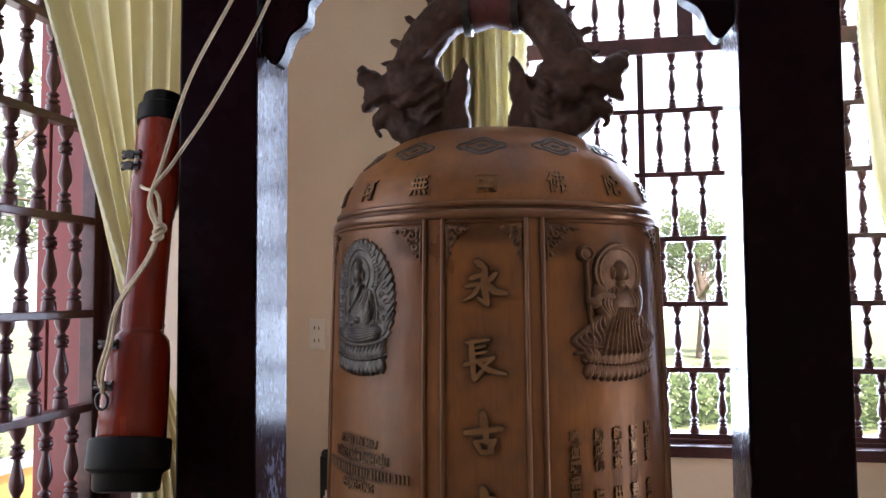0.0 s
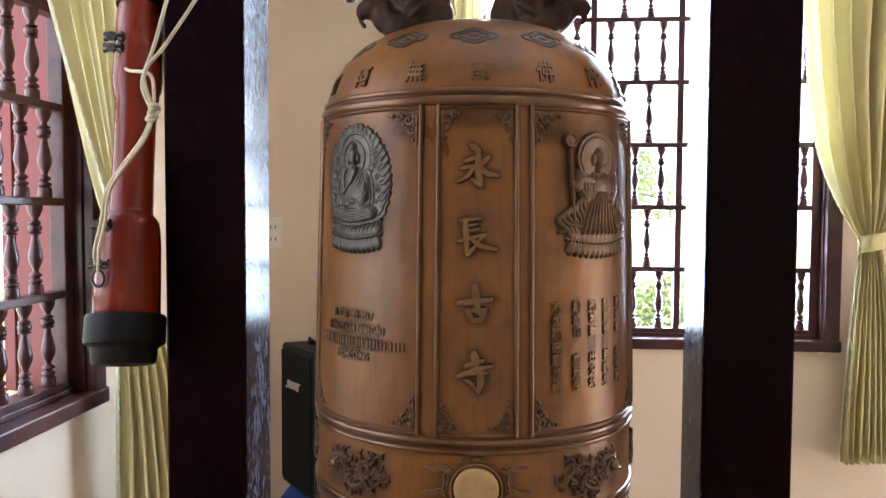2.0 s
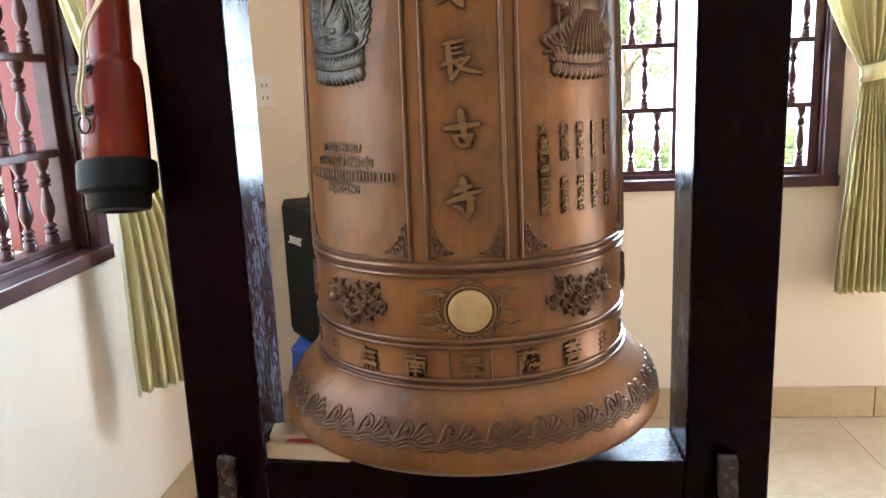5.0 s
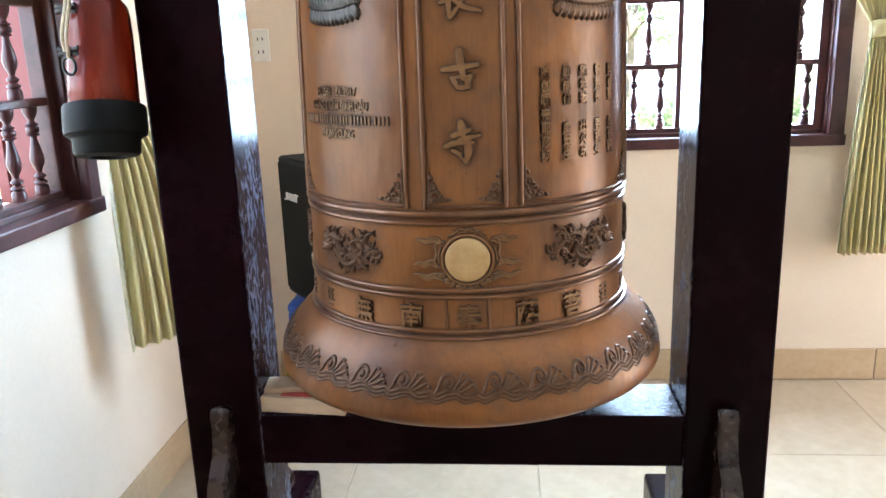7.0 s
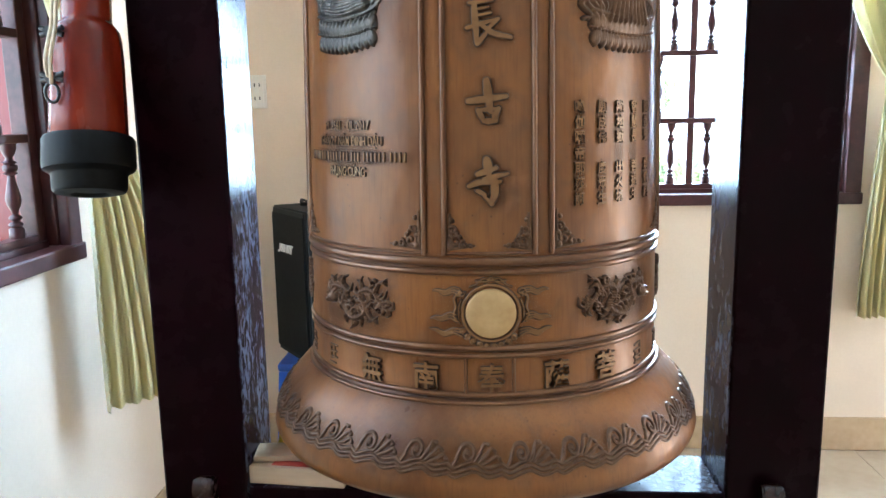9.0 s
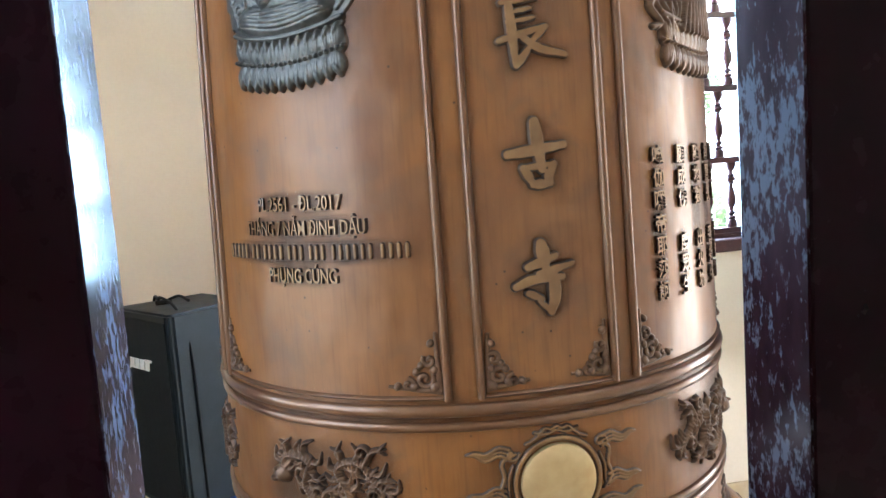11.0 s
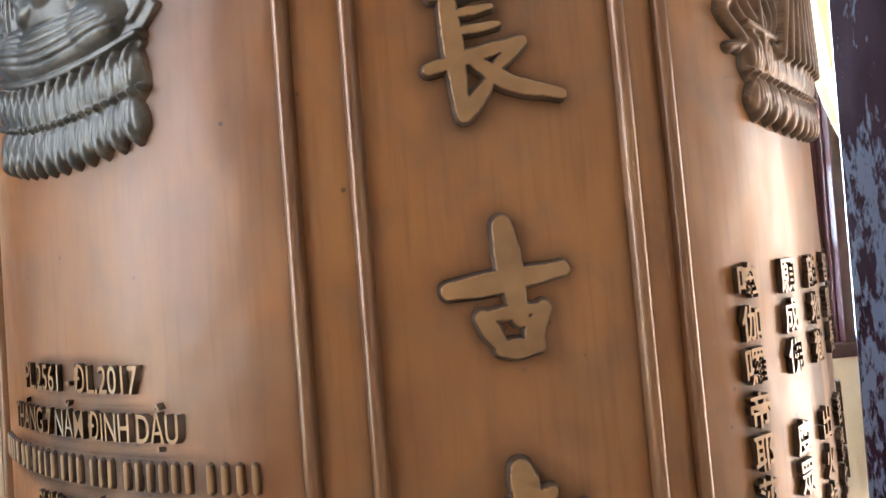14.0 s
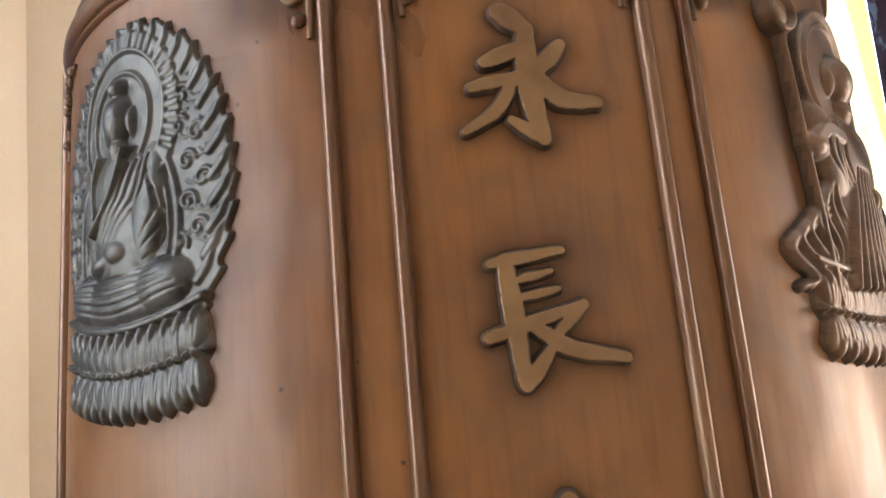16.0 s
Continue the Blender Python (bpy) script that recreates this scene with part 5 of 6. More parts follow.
# ---- the hanging striker ----
S0, S1 = Vector((-0.857, 1.380, 1.143)), Vector((-0.897, 1.570, 1.945))
ax = (S1 - S0).normalized()
SM = Matrix.Translation(S0) @ ax.to_track_quat("Z", "Y").to_matrix().to_4x4()
striker = thing("bell_striker", S0, "red lacquered wooden striker with black rubber ends, hung by a rope", "bell striker")
part("striker_body", lathe([(0.058, 0.086), (0.0655, 0.094), (0.0640, 0.16), (0.0610, 0.24), (0.0580, 0.275), (0.0550, 0.290), (0.0480, 0.300), (0.0435, 0.304), (0.0425, 0.310), (0.0412, 0.42), (0.0412, 0.545), (0.0450, 0.556), (0.0450, 0.564), (0.0490, 0.576), (0.0515, 0.60), (0.0500, 0.68), (0.0470, 0.765)], 12, SM, turn=0.2), STRIKER_RED, striker, smooth=60)
part("rubber_end", lathe([(0.012, 0.004), (0.028, 0.003), (0.034, -0.003), (0.044, -0.003), (0.058, 0.0), (0.062, 0.006), (0.063, 0.030), (0.066, 0.034), (0.076, 0.040), (0.0775, 0.046), (0.077, 0.092), (0.074, 0.097), (0.060, 0.098)], 32, SM), RUBBER, striker, "black rubber cap", smooth=35)
part("rubber_end", lathe([(0.042, 0.760), (0.0505, 0.762), (0.0515, 0.768), (0.0510, 0.800), (0.045, 0.804), (0.042, 0.828), (0.038, 0.831), (0.02, 0.832)], 28, SM), RUBBER, striker, "black rubber cap", smooth=35)
for h in (0.205, 0.285, 0.66, 0.685):
    # bolts with nuts on the side that faces the walker
    r = 0.060 if h < 0.3 else 0.050
    c = S0 + ax * h + Vector((-0.032, -r * 0.86, 0))
    for dz in (-0.006, 0.006):
        part("bolt", tube([c + Vector((-0.020, -0.006, dz)), c + Vector((0.022, -0.010, -dz))], 0.0048, 8), IRON, striker, smooth=60)
    part("nut", lathe([(0.010, -0.006), (0.010, 0.006)], 6, Matrix.Translation(c + Vector((0, -0.010, 0))) @ pose(0, 0, 0, 90)), IRON, striker)
c = S0 + ax * 0.178 + Vector((-0.026, -0.066, 0))
part("ring", tube([c + Vector((0.012 * math.cos(a), -0.004, 0.016 * math.sin(a))) for a in [2 * math.pi * k / 20 for k in range(21)]], 0.0028, 8), IRON, striker, "iron ring", smooth=60)

rope = thing("striker_rope", (-0.772, 1.33, 1.15), "cream twisted rope tied round the striker and up over the stand", "rope")
knot = Vector((-0.768, 1.330, 1.631))
A = S0 + ax * 0.290 + Vector((-0.030, -0.068, 0))
B = S0 + ax * 0.205 + Vector((-0.030, -0.074, 0))
C = S0 + ax * 0.665 + Vector((-0.026, -0.052, 0))


def cord(points, r=0.0037, n=10):
    part("rope_strand", tube(curve(points, n), r, 8), ROPE, rope, smooth=70)


cord([knot + Vector((0, 0, 0.0)), knot + Vector((-0.020, 0.0, 0.055)), knot + Vector((0.006, 0, 0.13)), (-0.722, 1.36, 1.93), (-0.640, 1.42, 2.15), (-0.56, 1.488, 2.43)])
cord([knot + Vector((0.006, -0.004, 0.0)), knot + Vector((-0.014, -0.004, 0.07)), knot + Vector((0.030, -0.002, 0.13)), (-0.668, 1.37, 1.90), (-0.585, 1.43, 2.12), (-0.52, 1.488, 2.43)])
cord([knot, knot + Vector((-0.022, -0.002, -0.05)), A + Vector((0.022, -0.004, 0.07)), A + Vector((0.006, -0.006, 0.0)), B + Vector((0.004, -0.010, 0.03)), B], 0.0035)
cord([knot + Vector((0.004, -0.006, 0)), knot + Vector((-0.014, -0.006, -0.05)), A + Vector((0.030, -0.008, 0.07)), A + Vector((0.016, -0.010, 0)), B + Vector((0.014, -0.012, 0.03)), B + Vector((0.008, -0.006, -0.012))], 0.0035)
cord([C, C + Vector((0.026, -0.010, -0.05)), knot + Vector((-0.004, 0.0, 0.07)), knot + Vector((0.004, 0, 0.01))], 0.0035)
for k in range(4):
    o = knot + Vector((0.002 * k, -0.004, -0.010 + 0.006 * k))
    part("knot", tube([o + Vector((0.009 * math.cos(a), 0.008 * math.sin(a), 0.006 * math.sin(a + k))) for a in [2 * math.pi * j / 14 for j in range(15)]], 0.0040, 8), ROPE, rope, smooth=70)


# ---- curtains ----
def curtain(name, along, label, top, tie, hem, z_tie, z_hem, folds, lace, seed, z_top=2.95, ease=1.0, full=1.0):
    """A curtain gathered by a tie-back. along(u, w, z) gives the place; top, tie and hem are the (from, to) of u at those heights; lace: which edge has the trim."""
    ob = thing(name, along(0.5 * (tie[0] + tie[1]), 0, z_hem), label, "curtain", "curtains")
    rnd = random.Random(seed)
    ph = [rnd.uniform(-0.5, 0.5) for _ in range(folds + 1)]

    def span(z):
        if z >= z_tie:
            t = min(1.0, (z - z_tie) / (z_top - z_tie))
            e = 1 - (1 - t) ** ease
            return [tie[i] + (top[i] - tie[i]) * e for i in (0, 1)], 0.020 + 0.020 * e
        t = (z_tie - z) / (z_tie - z_hem)
        e = 1 - (1 - t) ** 1.8
        return [tie[i] + (hem[i] - tie[i]) * e for i in (0, 1)], full * (0.024 + 0.026 * e)

    def surface(s, z):
        (a, b), amp = span(z)
        t = s * folds
        i = int(min(t, folds - 1e-6))
        w = amp * math.sin(2 * math.pi * t + 0.8 * ph[i] + 0.5 * math.sin(2.3 * z + 6 * s))
        w += 0.25 * amp * math.sin(4 * math.pi * t + 3 * ph[i] + 1.3 * z)
        pinch = math.exp(-((z - z_tie) / 0.05) ** 2)
        return along(a + (b - a) * (s + 0.012 * math.sin(7 * z + 9 * s)), w * (1 - 0.35 * pinch), z)

    n, rows = folds * 12, 60
    zs = sorted({z_hem + (z_top - z_hem) * k / rows for k in range(rows + 1)} | {z_tie})

    def sheet(s0, s1, n, off=0.0, scallop=0.0):
        bm = bmesh.new()
        grid = []
        for z in ([z_hem + (z_top - z_hem) * k / 420 for k in range(421)] if scallop else zs):
            line = []
            for k in range(n + 1):
                s = s0 + (s1 - s0) * k / n
                p = surface(max(0.0, min(1.0, s)), z)
                if scallop:
                    # the trim turns forward from the edge of the cloth
                    out = along(0, 1, 2.9) - along(0, 0, 2.9)
                    on = along(1, 0, 2.9) - along(0, 0, 2.9)
                    p = surface(s0, z) + (0.014 + 0.008 * abs(math.sin(z * 120))) * k / n * (0.8 * out + (0.6 if s1 > s0 else -0.6) * on)
                line.append(bm.verts.new(p + off * (along(0, 1, 0) - along(0, 0, 0))))
            grid.append(line)
        for a, b in zip(grid, grid[1:]):
            for k in range(n):
                bm.faces.new((a[k], a[k + 1], b[k + 1], b[k]))
        return bm

    c = part("cloth", sheet(0.0, 1.0, n), CURTAIN, ob, smooth=180)
    c.modifiers.new("thick", "SOLIDIFY").thickness = 0.0016
    if lace is not None:
        l = part("lace_trim", sheet(lace, lace + (-0.05 if lace < 0.5 else 0.05), 4, 0.0, 1.0), LACE, c, "pale scalloped trim", smooth=180)
        l.modifiers.new("thick", "SOLIDIFY").thickness = 0.0012
    bm = bmesh.new()
    u0, u1 = tie[0] - 0.012, tie[1] + 0.012
    rings = []
    for k in range(33):
        a = 2 * math.pi * k / 32
        u, w = 0.5 * (u0 + u1) + 0.5 * (u1 - u0) * math.cos(a), 0.036 * math.sin(a)
        rings.append([bm.verts.new(along(u, w * (1 + 0.1 * j), z_tie - 0.030 + 0.020 * j + 0.010 * math.cos(a))) for j in range(4)])
    for a, b in zip(rings, rings[1:]):
        for j in range(3):
            bm.faces.new((a[j], a[j + 1], b[j + 1], b[j]))
    part("tie_back", bm, CURTAIN, ob, smooth=180).modifiers.new("thick", "SOLIDIFY").thickness = 0.004
    return ob


north = lambda u, w, z: Vector((u, BY - 0.085 - w, z))


def west(u, w, z):
    e = max(0.0, min(1.0, (1.40 - z) / 0.35))
    return Vector((WX + 0.070 + w * (1 - 0.35 * e) + e * 0.58 * (u - 1.865), u - e * (0.35 * (u - 1.865) + 0.7 * w), z))


curtain("curtain", north, "yellow curtain with a pale scalloped edge, tied back beside the window", (0.97, 1.50), (1.195, 1.262), (1.145, 1.34), 1.345, 0.535, 8, 0.0, 1, ease=5.0)
curtain("curtain", west, "yellow curtain with a pale scalloped edge, tied back behind the striker", (1.16, 2.22), (1.86, 1.94), (1.865, 2.13), 1.40, 0.545, 7, 0.0, 2, ease=1.15, full=0.30)
curtain("curtain", north, "yellow curtain hanging behind the bell, tied back beside the window", (-0.50, -0.19), (-0.42, -0.35), (-0.46, -0.27), 1.345, 0.55, 7, 1.0, 3, ease=5.0)
pole = thing("curtain_pole", (0.45, BY - 0.085, 2.96), "dark wooden curtain pole over the window", "curtain pole", "curtain poles")
part("pole", tube([(-0.62, BY - 0.085, 2.965), (1.60, BY - 0.085, 2.965)], 0.014, 10), WINDOW_WOOD, pole, smooth=60)
pole = thing("curtain_pole", (WX + 0.075, 1.1, 2.96), "dark wooden curtain pole over the window", "curtain pole", "curtain poles")
part("pole", tube([(WX + 0.075, 0.05, 2.965), (WX + 0.075, 2.32, 2.965)], 0.014, 10), WINDOW_WOOD, pole, smooth=60)

# ---- loudspeaker on a plastic stool ----
FA, FB = Vector((-0.897, 2.625, 0)), Vector((-0.728, 2.405, 0))
side = (FB - FA).normalized()
back = Vector((-side.y, side.x, 0))
back = back if back.y > 0 else -back
ZB, ZT = 0.478, 0.976
speaker = thing("loudspeaker", 0.5 * (FA + FB) + 0.1 * back + Vector((0, 0, ZB)), "black loudspeaker on a blue plastic stool", "loudspeaker")


def on_speaker(u, w, z):
    return FA + side * u + back * w + Vector((0, 0, z))


WID = (FB - FA).length
bm = bmesh.new()
outline = [(0.0, 0.012), (0.012, 0.0), (WID - 0.012, 0.0), (WID, 0.012), (WID - 0.035, 0.235), (0.035, 0.235)]
prism(outline, lambda u, v, w: on_speaker(u, v, ZB + w), ZT - ZB, bm)
bmesh.ops.recalc_face_normals(bm, faces=bm.faces)
bmesh.ops.bevel(bm, geom=list(bm.edges), offset=0.006, segments=2, affect="EDGES")
part("cabinet", bm, SPEAKER, speaker, smooth=35)
bm = bmesh.new()
prism([(0.016, 0.02), (WID - 0.016, 0.02), (WID - 0.016, ZT - ZB - 0.02), (0.016, ZT - ZB - 0.02)], lambda u, v, w: on_speaker(u, 0.001 - w, ZB + v), 0.005, bm)
grille = part("front_grille", bm, GRILLE, speaker)
# the maker's mark, as plain slanted blocks
bm = bmesh.new()
for k in range(4):
    u0 = 0.070 + 0.026 * k
    prism([(u0, 0.352), (u0 + 0.020, 0.352), (u0 + 0.024, 0.378), (u0 + 0.004, 0.378)], lambda u, v, w: on_speaker(u, -0.004 - w, ZB + v), 0.002, bm)
prism([(0.058, 0.348), (0.068, 0.348), (0.068, 0.354), (0.058, 0.354)], lambda u, v, w: on_speaker(u, -0.004 - w, ZB + v), 0.002, bm)
prism([(0.150, 0.374), (0.182, 0.374), (0.183, 0.380), (0.150, 0.380)], lambda u, v, w: on_speaker(u, -0.004 - w, ZB + v), 0.002, bm)
part("maker_mark", bm, WHITE_PRINT, grille, "white mark of slanted blocks")
for pts in (((0.02, 0.10, ZT + 0.002), (0.05, 0.09, ZT + 0.016), (0.10, 0.08, ZT + 0.006), (0.15, 0.10, ZT + 0.022), (0.20, 0.10, ZT + 0.014)), ((0.09, 0.08, ZT + 0.004), (0.13, 0.06, ZT + 0.024), (0.19, 0.06, ZT + 0.012), (0.245, 0.05, ZT - 0.02), (0.272, 0.055, ZT - 0.12), (0.270, 0.06, ZB + 0.02))):
    part("cable", tube(curve([on_speaker(*p) for p in pts], 8), 0.0038, 8), RUBBER, speaker, smooth=60)
part("plug", box(-0.02, 0.02, -0.008, 0.008, -0.006, 0.006, 0.003), RUBBER, None).matrix_world = Matrix.Translation(on_speaker(0.11, 0.08, ZT + 0.007)) @ Matrix.Rotation(0.3, 4, "Z")
plug = bpy.data.objects["plug"]
wm = plug.matrix_world.copy()
plug.parent = speaker
plug.matrix_basis = Matrix.Translation(-base_of(speaker)) @ Matrix.Translation(on_speaker(0.11, 0.08, ZT + 0.007)) @ Matrix.Rotation(0.3, 4, "Z")

SC = 0.5 * (FA + FB) + back * 0.115
stool = thing("plastic_stool", (SC.x, SC.y, FLOOR), "blue plastic stool under the loudspeaker", "stool")
q = 0.135
part("seat", box(SC.x - q, SC.x + q, SC.y - q, SC.y + q, 0.445, 0.476, 0.012), BLUE, stool, smooth=40)
part("apron", lathe([(q * 1.40, 0.38), (q * 1.36, 0.446)], 4, Matrix.Translation((SC.x, SC.y, 0)), turn=math.pi / 4), BLUE, stool)
for sx in (-1, 1):
    for sy in (-1, 1):
        bm = bmesh.new()
        top = [(0.125, 0.125), (0.055, 0.125), (0.055, 0.105), (0.105, 0.105), (0.105, 0.055), (0.125, 0.055)]
        lo = [bm.verts.new((SC.x + sx * (a + 0.035), SC.y + sy * (b + 0.035), FLOOR)) for a, b in top]
        hi = [bm.verts.new((SC.x + sx * a, SC.y + sy * b, 0.44)) for a, b in top]
        for k in range(6):
            bm.faces.new((lo[k], lo[(k + 1) % 6], hi[(k + 1) % 6], hi[k]))
        bm.faces.new(hi)
        bm.faces.new(lo[::-1])
        bmesh.ops.recalc_face_normals(bm, faces=bm.faces)
        part("leg", bm, BLUE, stool)

# ---- socket on the wall ----
socket = thing("wall_socket", (-1.0075, BY, 1.359), "white double wall socket plate", "wall socket")
part("plate", box(-1.041, -0.974, BY - 0.009, BY - 0.0005, 1.299, 1.419, 0.003), WHITE_PLASTIC, socket)
for z in (1.335, 1.383):
    outlet = part("outlet", box(-1.030, -0.985, BY - 0.0115, BY - 0.0085, z - 0.020, z + 0.020, 0.001), WHITE_PLASTIC, socket)
    for dx in (-0.009, 0.009):
        part("slot", box(-1.0075 + dx - 0.002, -1.0075 + dx + 0.002, BY - 0.0122, BY - 0.0113, z - 0.006, z + 0.006), RUBBER, outlet)

# ---- things left on the lower beam ----
box1 = thing("flat_box", (-0.55, 1.56, 0.531), "flat pale cardboard box with a red print, on the lower beam", "box")
bm = box(-0.645, -0.445, 1.502, 1.585, 0.533, 0.570, 0.002)
bmesh.ops.rotate(bm, verts=bm.verts, cent=(-0.55, 1.55, 0.55), matrix=Matrix.Rotation(-0.10, 3, "Z"))
carton = part("carton", bm, PALE_WOOD, box1)
bm = box(-0.600, -0.490, 1.512, 1.533, 0.5702, 0.5712)
bmesh.ops.rotate(bm, verts=bm.verts, cent=(-0.55, 1.55, 0.55), matrix=Matrix.Rotation(-0.10, 3, "Z"))
part("print", bm, RED_PRINT, carton, "red printed label")
lid = thing("wooden_slat", (-0.56, 1.6, 0.571), "thin pale wooden slat lying on the box", "slat")
bm = box(-0.648, -0.47, 1.535, 1.605, 0.5715, 0.5835, 0.002)
bmesh.ops.rotate(bm, verts=bm.verts, cent=(-0.56, 1.57, 0.577), matrix=Matrix.Rotation(0.12, 3, "Z"))
part("board", bm, PALE_WOOD, lid)
bag = thing("yellow_packet", (-0.57, 1.63, 0.531), "bright yellow wrapped packet on the lower beam", "packet")
bm = box(-0.612, -0.50, 1.618, 1.672, 0.532, 0.615, 0.012, seg=3)
for v in bm.verts:
    v.co.x += 0.4 * (0.615 - v.co.z) * (-0.5 if v.co.x < -0.55 else 0.3)
    v.co += 0.004 * noise.noise_vector(v.co * 40)
part("wrapper", bm, YELLOW, bag, smooth=60)

# ---- outside ----
tagged(part("ground", box(-60, 60, -60, 90, -0.6, -0.35), CONCRETE), "pale concrete yard", "ground", kind="structure")
lawn = bmesh.new()
box(-40, 40, 9.3, 60, -0.42, -0.28, bm=lawn)
box(-40, -5.2, -20, 9.3, -0.42, -0.28, bm=lawn)
tagged(part("lawn", lawn, GRASS), "green lawn beyond the yard", "lawn", kind="structure")


def low_wall(x0, x1, y0, y1, z1):
    w = thing("low_wall", (0.5 * (x0 + x1), 0.5 * (y0 + y1), -0.35), "low orange painted garden wall", "garden wall", "garden walls")
    part("wall_body", box(x0, x1, y0, y1, -0.36, z1), ORANGE_WALL, w)
    part("coping", box(x0 - 0.03, x1 + 0.03, y0 - 0.03, y1 + 0.03, z1, z1 + 0.07, 0.01), CONCRETE, w)


low_wall(-3.0, 9.0, 8.2, 8.4, 0.02)
low_wall(-4.9, -4.7, -4.0, 8.2, 0.05)
for x, y in ((4.2, 6.4),):
    col = thing("yellow_column", (x, y, -0.35), "yellow painted porch column", "column", "porch columns")
    part("shaft", box(x - 0.14, x + 0.14, y - 0.14, y + 0.14, -0.05, 3.4, 0.01), material("yellow_paint", (0.66, 0.46, 0.10), (0.76, 0.56, 0.16), 4, (0.6, 0.7)), col)
    part("base", box(x - 0.19, x + 0.19, y - 0.19, y + 0.19, -0.36, -0.05, 0.015), CONCRETE, col)


def leaf_mesh(seed, n, shape, size):
    """A crown of n small leaves inside a shape given as lumps of (x, y, z, radius)."""
    rnd = random.Random(seed)
    vs, fs = [], []
    for _ in range(n):
        cx, cy, cz, r = rnd.choice(shape)
        d = Vector((rnd.gauss(0, 1), rnd.gauss(0, 1), rnd.gauss(0, 1))).normalized() * r * rnd.uniform(0.55, 1.05)
        p = Vector((cx, cy, cz)) + d
        a = Vector((rnd.gauss(0, 1), rnd.gauss(0, 1), rnd.gauss(0, 0.6))).normalized()
        b = a.orthogonal().normalized()
        L = size * rnd.uniform(0.7, 1.3)
        k = len(vs)
        vs += [p - a * L, p + b * L * 0.45, p + a * L, p - b * L * 0.45]
        fs.append((k, k + 1, k + 2, k + 3))
    me = bpy.data.meshes.new("leaves")
    me.from_pydata([tuple(v) for v in vs], [], fs)
    me.materials.append(LEAF)
    return me


def tree(x, y, tall, spread, seed):
    rnd = random.Random(seed)
    t = thing("tree", (x, y, -0.35), "broad-leaved garden tree with a loose green crown", "tree", "garden trees")
    bm = bmesh.new()
    tube(curve([(x, y, -0.36), (x + 0.1, y, 0.4 * tall), (x - 0.05, y + 0.1, 0.75 * tall)], 5), 0.1, 9, bm, radii=[0.14 - 0.008 * k for k in range(11)])
    lumps = []
    for k in range(9):
        a, rr = rnd.uniform(0, 6.28), spread * rnd.uniform(0.2, 0.8)
        tip = Vector((x + rr * math.cos(a), y + rr * math.sin(a), tall * rnd.uniform(0.55, 1.0)))
        tube(curve([(x, y, 0.42 * tall), tuple((Vector((x, y, 0.5 * tall)) + tip) / 2 + Vector((0, 0, 0.2))), tuple(tip)], 4), 0.03, 6, bm, radii=[0.06 - 0.005 * j for j in range(9)])
        lumps.append((tip.x - x, tip.y - y, tip.z + 0.35, spread * rnd.uniform(0.28, 0.45)))
    part("trunk", bm, BARK, t, smooth=60)
    o = new("crown", leaf_mesh(seed, 5200, lumps, 0.075))
    o.parent = t


for k, (x, y, tall, spread) in enumerate(((-3.5, 21, 2.9, 1.9), (3.2, 22, 3.2, 2.2), (8.5, 19, 2.7, 1.9), (-9, 6, 4.6, 2.3), (-10, 11, 5.4, 2.6), (-8.5, 1.5, 4.2, 2.0), (14, 20, 6, 3))):
    tree(x, y, tall, spread, 20 + k)
def glow_backdrop_material():
    m = bpy.data.materials.new("glowing_sky_white")
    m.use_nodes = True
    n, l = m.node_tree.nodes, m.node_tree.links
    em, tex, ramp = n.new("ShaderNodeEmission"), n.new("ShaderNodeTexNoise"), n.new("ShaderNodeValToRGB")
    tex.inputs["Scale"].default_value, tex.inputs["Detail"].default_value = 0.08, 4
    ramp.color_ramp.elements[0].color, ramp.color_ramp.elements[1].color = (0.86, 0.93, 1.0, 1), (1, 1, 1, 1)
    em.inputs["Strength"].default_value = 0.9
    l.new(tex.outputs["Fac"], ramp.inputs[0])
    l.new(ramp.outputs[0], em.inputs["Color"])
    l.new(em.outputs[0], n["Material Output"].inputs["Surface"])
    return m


# glowing white sheet added far behind the garden, so the sky burns out
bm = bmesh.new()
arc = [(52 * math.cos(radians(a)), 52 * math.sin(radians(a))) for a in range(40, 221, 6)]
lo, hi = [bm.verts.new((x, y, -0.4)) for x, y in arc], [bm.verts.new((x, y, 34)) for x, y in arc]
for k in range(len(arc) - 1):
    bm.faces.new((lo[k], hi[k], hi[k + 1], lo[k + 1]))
tagged(part("backdrop", bm, glow_backdrop_material(), smooth=60), "glowing white backdrop in place of the burnt-out sky beyond the garden", "sky", kind="structure")

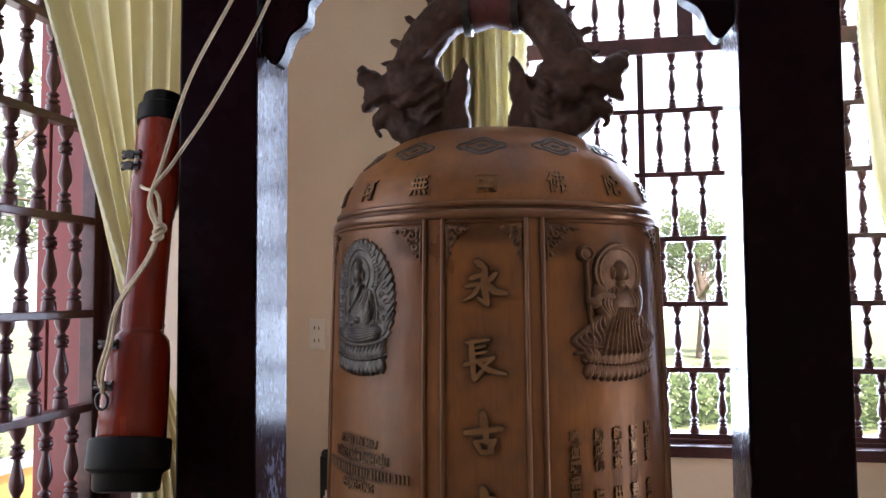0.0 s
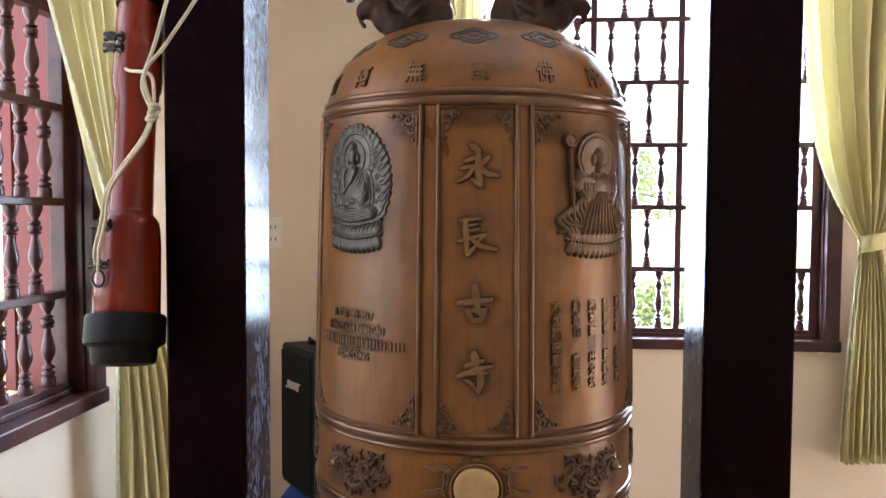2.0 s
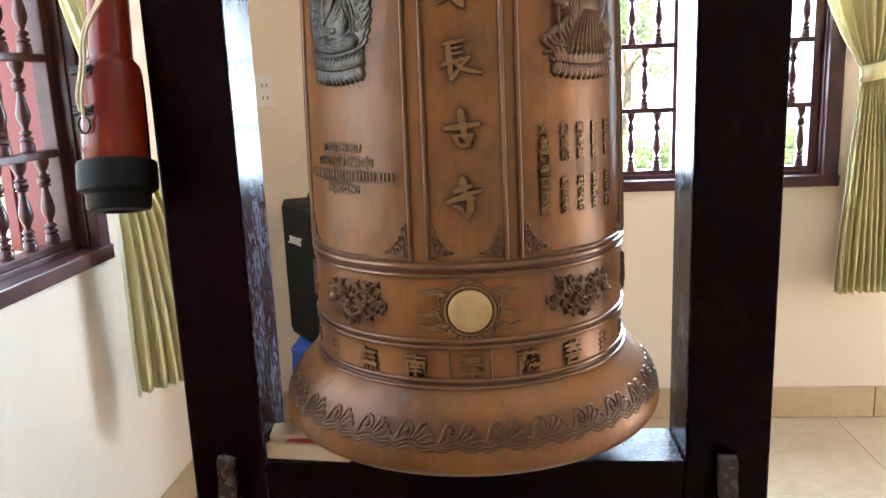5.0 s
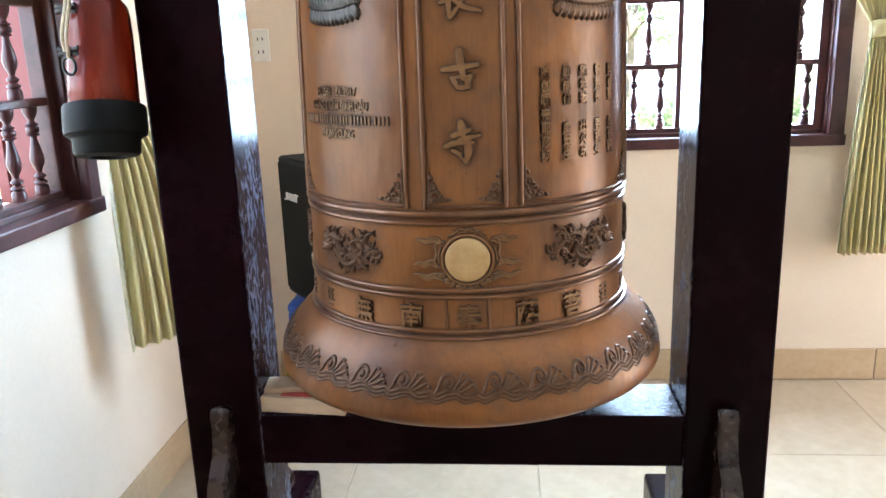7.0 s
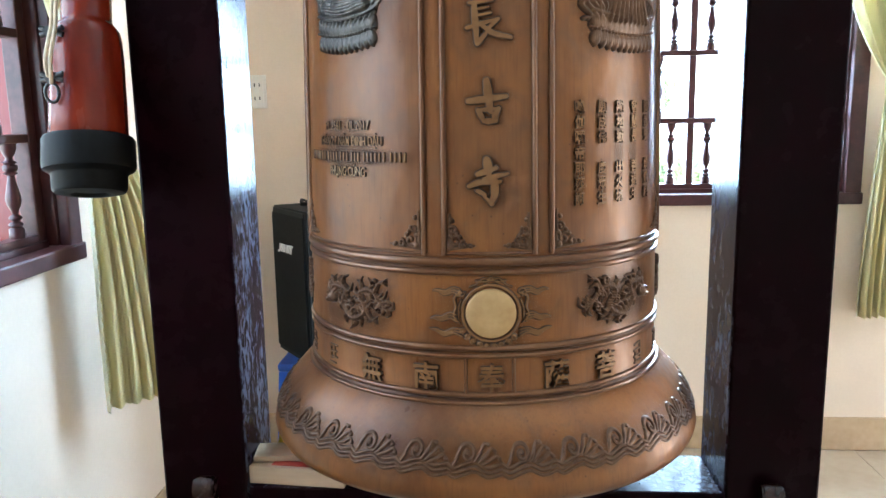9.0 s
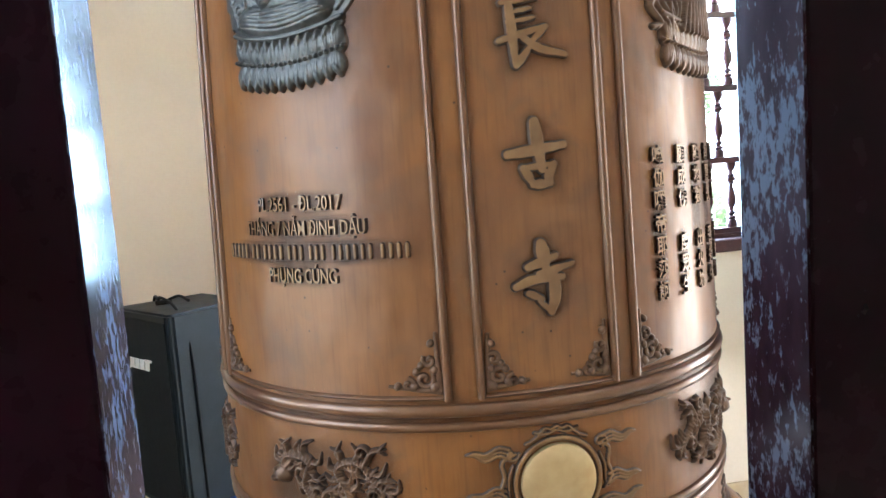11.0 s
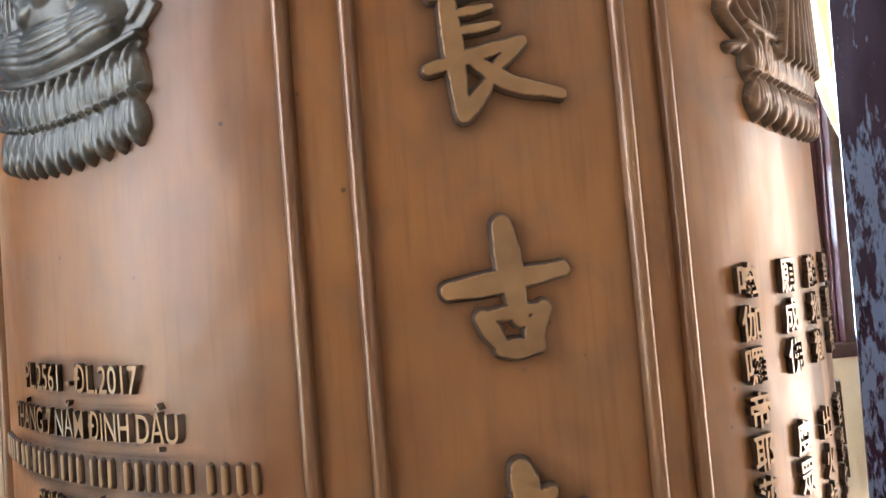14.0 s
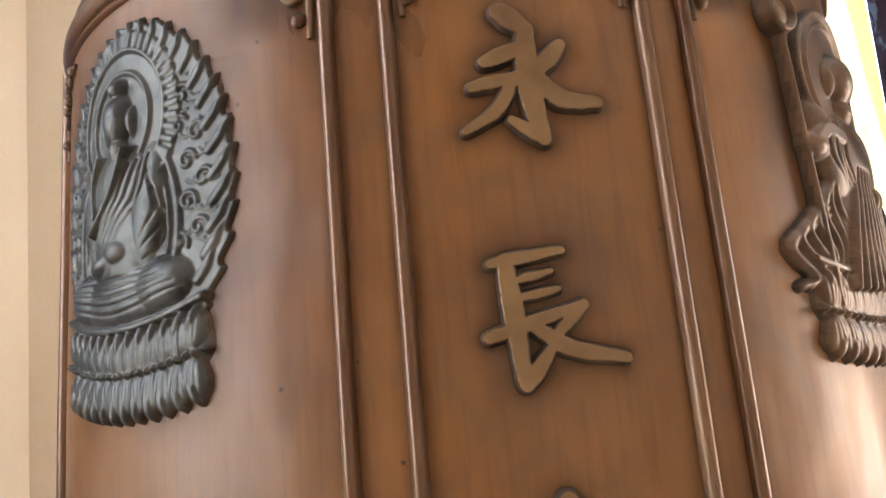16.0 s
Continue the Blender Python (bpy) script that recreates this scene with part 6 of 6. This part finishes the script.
hedge_shape = [(-3 + 0.6 * k + 0.15 * math.sin(k * 3.1), 0.2 * math.sin(k * 1.7), 0.10 + 0.12 * math.sin(k * 2.3), 0.46) for k in range(26)]
hedge = new("hedge", leaf_mesh(5, 14000, hedge_shape, 0.06))
hedge.location = (0, 11.2, 0.0)
tagged(hedge, "clipped green hedge beyond the low wall", "hedge", kind="stuff")
hedge = new("hedge", leaf_mesh(6, 9000, [(0.2 * math.sin(k * 1.7), -3 + 0.6 * k, 0.2 + 0.15 * math.sin(k * 2.3), 0.5) for k in range(18)], 0.06))
hedge.location = (-6.2, 0, 0.0)
tagged(hedge, "loose green shrubs beyond the low wall", "hedge", kind="stuff")

# ---- floor and skirting tiles ----
def shared_box(name, w, d, h, mat, bevel=0.002):
    bm = box(-w / 2, w / 2, -d / 2, d / 2, 0, h, bevel, seg=1)
    me = bpy.data.meshes.new(name)
    bm.to_mesh(me)
    bm.free()
    me.materials.append(mat)
    return me


TS = 0.60
me = shared_box("tile", TS - 0.003, TS - 0.003, 0.010, TILE)
x = -0.946
nx = [(-1.196 + TS * (k + 0.5)) for k in range(7)]
ny = [(BY - 0.012 - TS * (k + 0.5)) for k in range(9)]
for xx in nx:
    for yy in ny:
        if xx + TS / 2 > FX or yy - TS / 2 < NY:
            continue
        o = new("tile", me)
        o.parent = floor
        o.location = (xx, yy, FLOOR - 0.010)
base = tagged(new("baseboard"), "tan glazed skirting tiles along the walls", "baseboard", kind="structure")
me = shared_box("skirting_tile", TS - 0.003, 0.010, 0.129, SKIRT)
for k in range(7):
    o = new("skirting_tile", me)
    o.parent = base
    o.location = (1.358 - TS / 2 + TS * (k - 4), BY - 0.005, FLOOR)
    if o.location.x - TS / 2 < WX or o.location.x + TS / 2 > FX:
        bpy.data.objects.remove(o)
for k in range(8):
    yy = BY - 0.011 - TS * (k + 0.5)
    if yy - TS / 2 < NY:
        continue
    o = new("skirting_tile", me)
    o.parent = base
    o.location = (WX + 0.005, yy, FLOOR)
    o.rotation_euler.z = math.pi / 2
